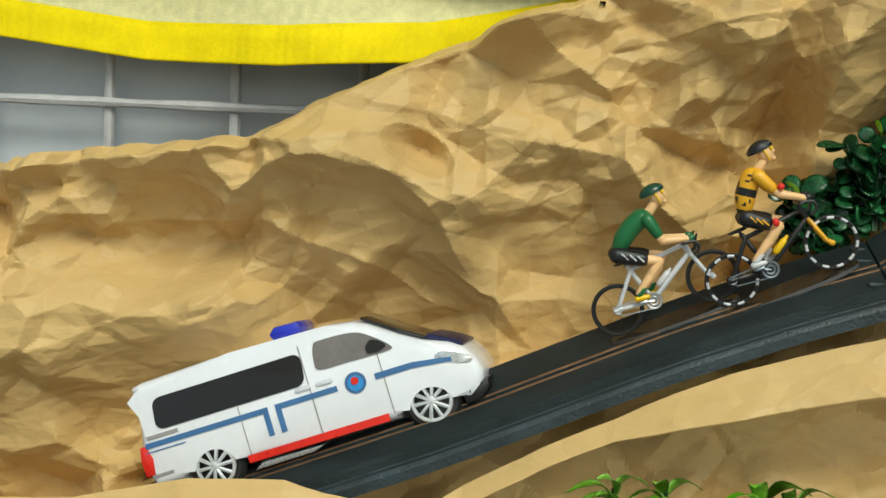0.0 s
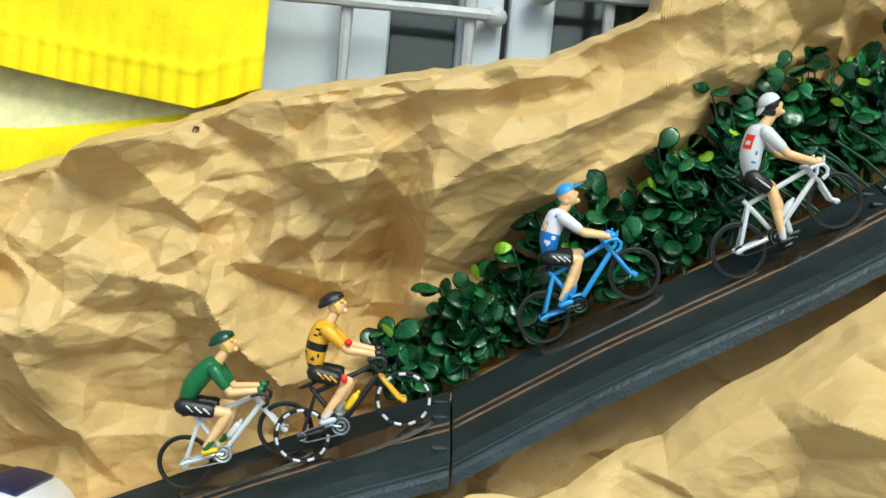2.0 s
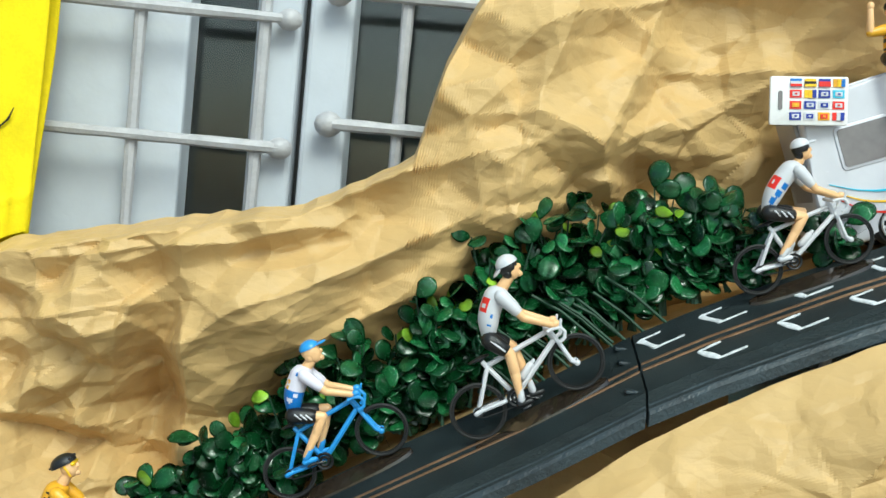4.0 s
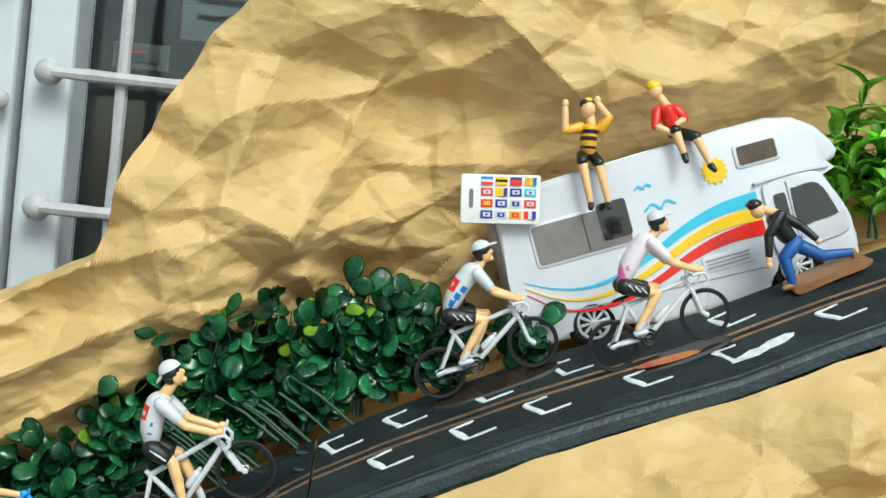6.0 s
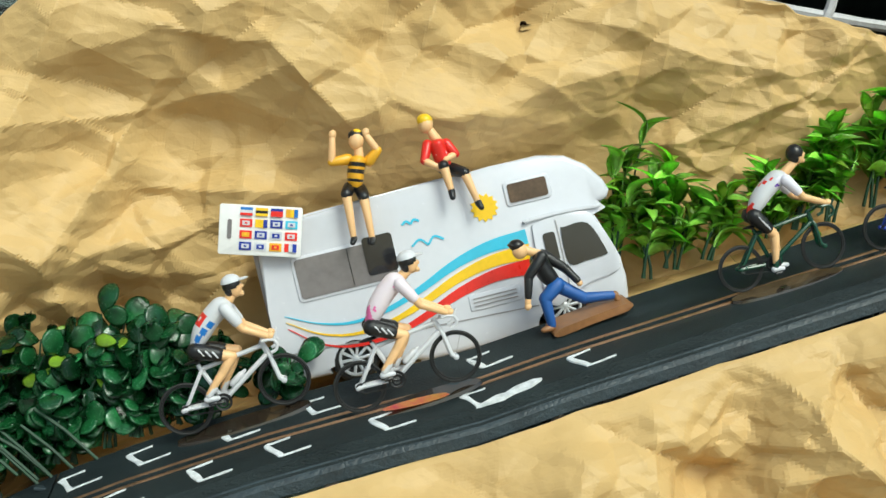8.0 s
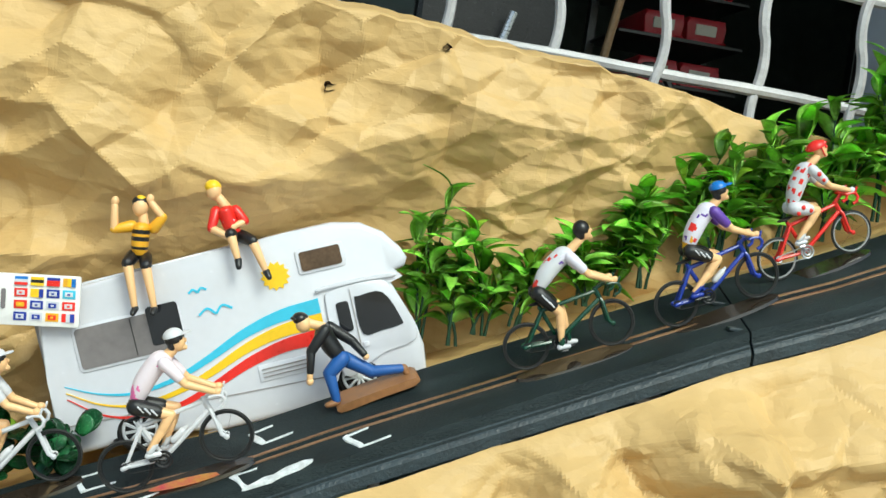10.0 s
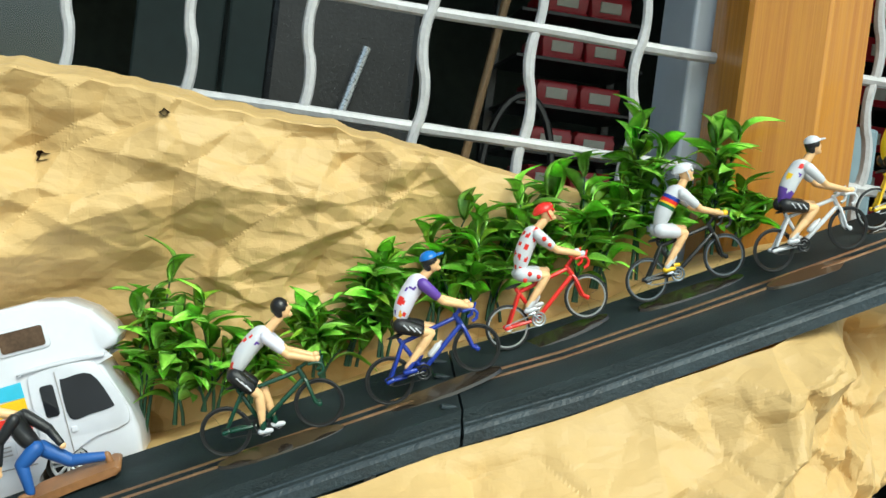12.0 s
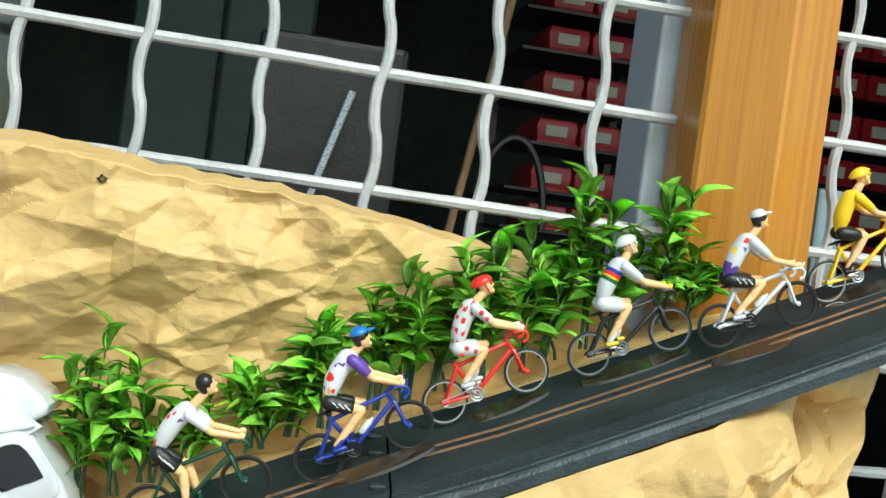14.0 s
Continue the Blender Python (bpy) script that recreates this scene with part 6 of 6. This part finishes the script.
def place_leaf(parent, me, at, direction, spin):
    ob = new("leaf", me)
    ob.parent = parent
    d = Vector(direction).normalized()
    q = d.to_track_quat("X", "Z").to_matrix().to_4x4()
    ob.matrix_local = Matrix.Translation(at) @ q @ pose(0, 0, 0, spin, 0, 0)


def place_round(parent, me, at, direction):
    """A round leaf that turns its swollen face outwards and up."""
    n = V(rng.gauss(0, 0.9), -1.0 + rng.gauss(0, 0.35), rng.uniform(-0.1, 1.9)).normalized()
    d = Vector(direction)
    d = (d - n * d.dot(n)).normalized()
    ob = new("leaf", me)
    ob.parent = parent
    ob.matrix_local = Matrix.Translation(at) @ Matrix((d, n.cross(d), n)).transposed().to_4x4()


def box_sprig(x, y, top, spread, n, label):
    """A tuft of round leaves in pairs along forked stems."""
    z0 = road(x, min(y, FAR)) + 0.001
    e = empty("boxwood_sprig", pose(x, y, z0), label, "artificial plant", "artificial boxwood tufts")
    h = top - z0
    for s in range(n):
        a = rng.uniform(0, math.tau)
        lean = rng.uniform(0.2, 1.0) * spread
        tipp = V(math.cos(a) * lean * 1.25, math.sin(a) * lean * 0.42, h * rng.uniform(0.45, 1.0))
        mid = V(tipp.x * 0.35, tipp.y * 0.35, tipp.z * 0.5)
        base = V(rng.uniform(-1, 1) * spread * 0.35, rng.uniform(-0.3, 0.3) * spread, 0)
        pts = [base.lerp(mid, t / 3) if t < 3 else mid.lerp(tipp, (t - 3) / 3) for t in range(7)]
        bm = bmesh.new()
        tube(bm, pts, [0.0008 - 0.00008 * k for k in range(7)], seg=5)
        part("stem", bm, STEM, e)
        for k in range(2, 7):
            for sd in (-1, 1):
                out = V(rng.uniform(-1, 1), -abs(rng.gauss(0.5, 0.5)), rng.uniform(-0.2, 0.9)) if rng.random() < 0.75 else V(rng.uniform(-1, 1), rng.uniform(-1, 1), rng.uniform(-0.4, 0.8))
                me = ROUND_TIP[0] if (k == 6 and rng.random() < 0.12) else rng.choice(ROUND)
                place_round(e, me, pts[k], out)


BUSH_X = [0.120, 0.135, 0.151, 0.178, 0.205, 0.233, 0.254, 0.279, 0.311, 0.345, 0.369, 0.385]
BUSH_Z = [0.010, 0.030, 0.048, 0.066, 0.090, 0.112, 0.138, 0.156, 0.170, 0.173, 0.160, 0.150]
for k, x in enumerate([0.140, 0.150, 0.162, 0.176, 0.190, 0.204, 0.218, 0.232, 0.244, 0.256, 0.268, 0.280, 0.293, 0.306, 0.319, 0.332, 0.345, 0.357, 0.368]):
    top = float(np.interp(x, BUSH_X, BUSH_Z)) - 0.004
    box_sprig(x, 0.034 + 0.006 * (k % 2), top, 0.015, 8 if x < 0.24 else 10, "dark glossy artificial boxwood tuft beside the track")
for x in (0.268, 0.285, 0.302):
    bm = bmesh.new()
    for k in range(5):
        a = rng.uniform(-0.5, 0.5)
        p = V(x + rng.uniform(-0.01, 0.01), 0.026, road(x) + 0.024 + rng.uniform(0, 0.02))
        tube(bm, [p, p + V(0.012, -0.002, -0.006 + 0.004 * a), p + V(0.026, -0.003, -0.016 + 0.006 * a)], 0.0007, seg=5)
    tagged(finish(bm, "plant_stalks", STEM), "bare dark green plastic stalks of the boxwood mat", "artificial plant", kind="stuff")
# one round-leaved tuft before the camper
box_sprig(0.3965, 0.0250, 0.172, 0.004, 2, "small boxwood tuft between the bicycle and the camper")


def long_sprig(x, y, top, spread, n, label, y_out=0.3):
    z0 = road(x, min(y, FAR)) + 0.001
    e = empty("leafy_sprig", pose(x, y, z0), label, "artificial plant", "artificial leafy sprigs")
    h = top - z0
    for s in range(n):
        lean = rng.uniform(-1, 1) * spread
        tipp = V(lean, rng.uniform(-0.6, 0.4) * spread * y_out, h * (1.0 if s == 0 else rng.uniform(0.45, 0.95)))
        base = V(rng.uniform(-0.3, 0.3) * spread, 0, 0)
        pts = [base + (tipp - base) * (t / 6) + V(0, 0, 0) for t in range(7)]
        for t in range(7):
            pts[t].x = base.x + (tipp.x - base.x) * (t / 6) ** 1.6
        bm = bmesh.new()
        tube(bm, pts, [0.0008 - 0.00008 * k for k in range(7)], seg=5)
        part("stem", bm, STEM, e)
        for k in range(2, 7):
            for q in range(3 if k > 3 else 2):
                a = rng.uniform(0, math.tau)
                out = V(math.cos(a), math.sin(a) * 0.7 - 0.15, rng.uniform(0.2, 1.3) if k < 6 else rng.uniform(0.8, 2.2))
                me = LONG_TIP[0] if (k >= 4 and rng.random() < 0.4) else rng.choice(LONG)
                place_leaf(e, me, pts[k], out, rng.uniform(-50, 50))


for x, y, top, spread, n in ((0.530, 0.050, 0.262, 0.012, 3), (0.541, 0.046, 0.245, 0.012, 4), (0.553, 0.050, 0.250, 0.012, 4), (0.566, 0.046, 0.242, 0.011, 3), (0.594, 0.047, 0.252, 0.012, 4), (0.606, 0.050, 0.276, 0.013, 4),
                             (0.618, 0.046, 0.270, 0.012, 3), (0.638, 0.050, 0.300, 0.012, 3), (0.650, 0.047, 0.296, 0.014, 4), (0.664, 0.052, 0.306, 0.012, 4), (0.679, 0.050, 0.318, 0.012, 4), (0.693, 0.047, 0.324, 0.013, 4),
                             (0.707, 0.052, 0.326, 0.012, 4), (0.720, 0.050, 0.345, 0.008, 3), (0.733, 0.048, 0.324, 0.012, 3), (0.752, 0.046, 0.346, 0.010, 4), (0.762, 0.044, 0.322, 0.010, 3)):
    long_sprig(x, y, top, spread, n, "bright green artificial sprig with long narrow leaves")
for x in (0.055, 0.075, 0.112, 0.124):
    e = empty("leafy_sprig", pose(x, -0.012, -0.103), "green artificial sprig under the paper fold", "artificial plant", "artificial leafy sprigs")
    bm = bmesh.new()
    tube(bm, [(0, 0, -0.02), (0.003, -0.004, 0.0), (0.004, -0.008, 0.014)], 0.0008, seg=5)
    part("stem", bm, STEM, e)
    for q in range(7):
        a = q * 0.9
        place_leaf(e, rng.choice(LONG), V(0.004, -0.008, 0.002 * q), V(math.cos(a), -0.4, 0.5), rng.uniform(-40, 40))

# torn holes in the paper
for x, z, s in ((0.4785, 0.3045, 1.0), (0.5230, 0.3275, 0.7), (0.0462, 0.1060, 0.6)):
    y = float(PAPER_Y.flat[np.argmin((PAPER_X - x) ** 2 + (PAPER_Z - z) ** 2)]) + 0.0008
    bm = bmesh.new()
    ring0 = []
    for k in range(11):
        a = k * math.tau / 11
        r = 0.0021 * s * (0.6 + 0.7 * rng.random())
        ring0.append(bm.verts.new((x + r * 1.2 * math.cos(a), y - 0.002 - 0.0015 * rng.random(), z + r * math.sin(a))))
    c = bm.verts.new((x, y + 0.004, z))
    for k in range(11):
        bm.faces.new((ring0[k], ring0[(k + 1) % 11], c))
    bmesh.ops.solidify(bm, geom=bm.faces[:], thickness=0.0003)
    part("torn_hole", bm, HOLE, paper_back, "small torn hole with dark rim", smooth=False)
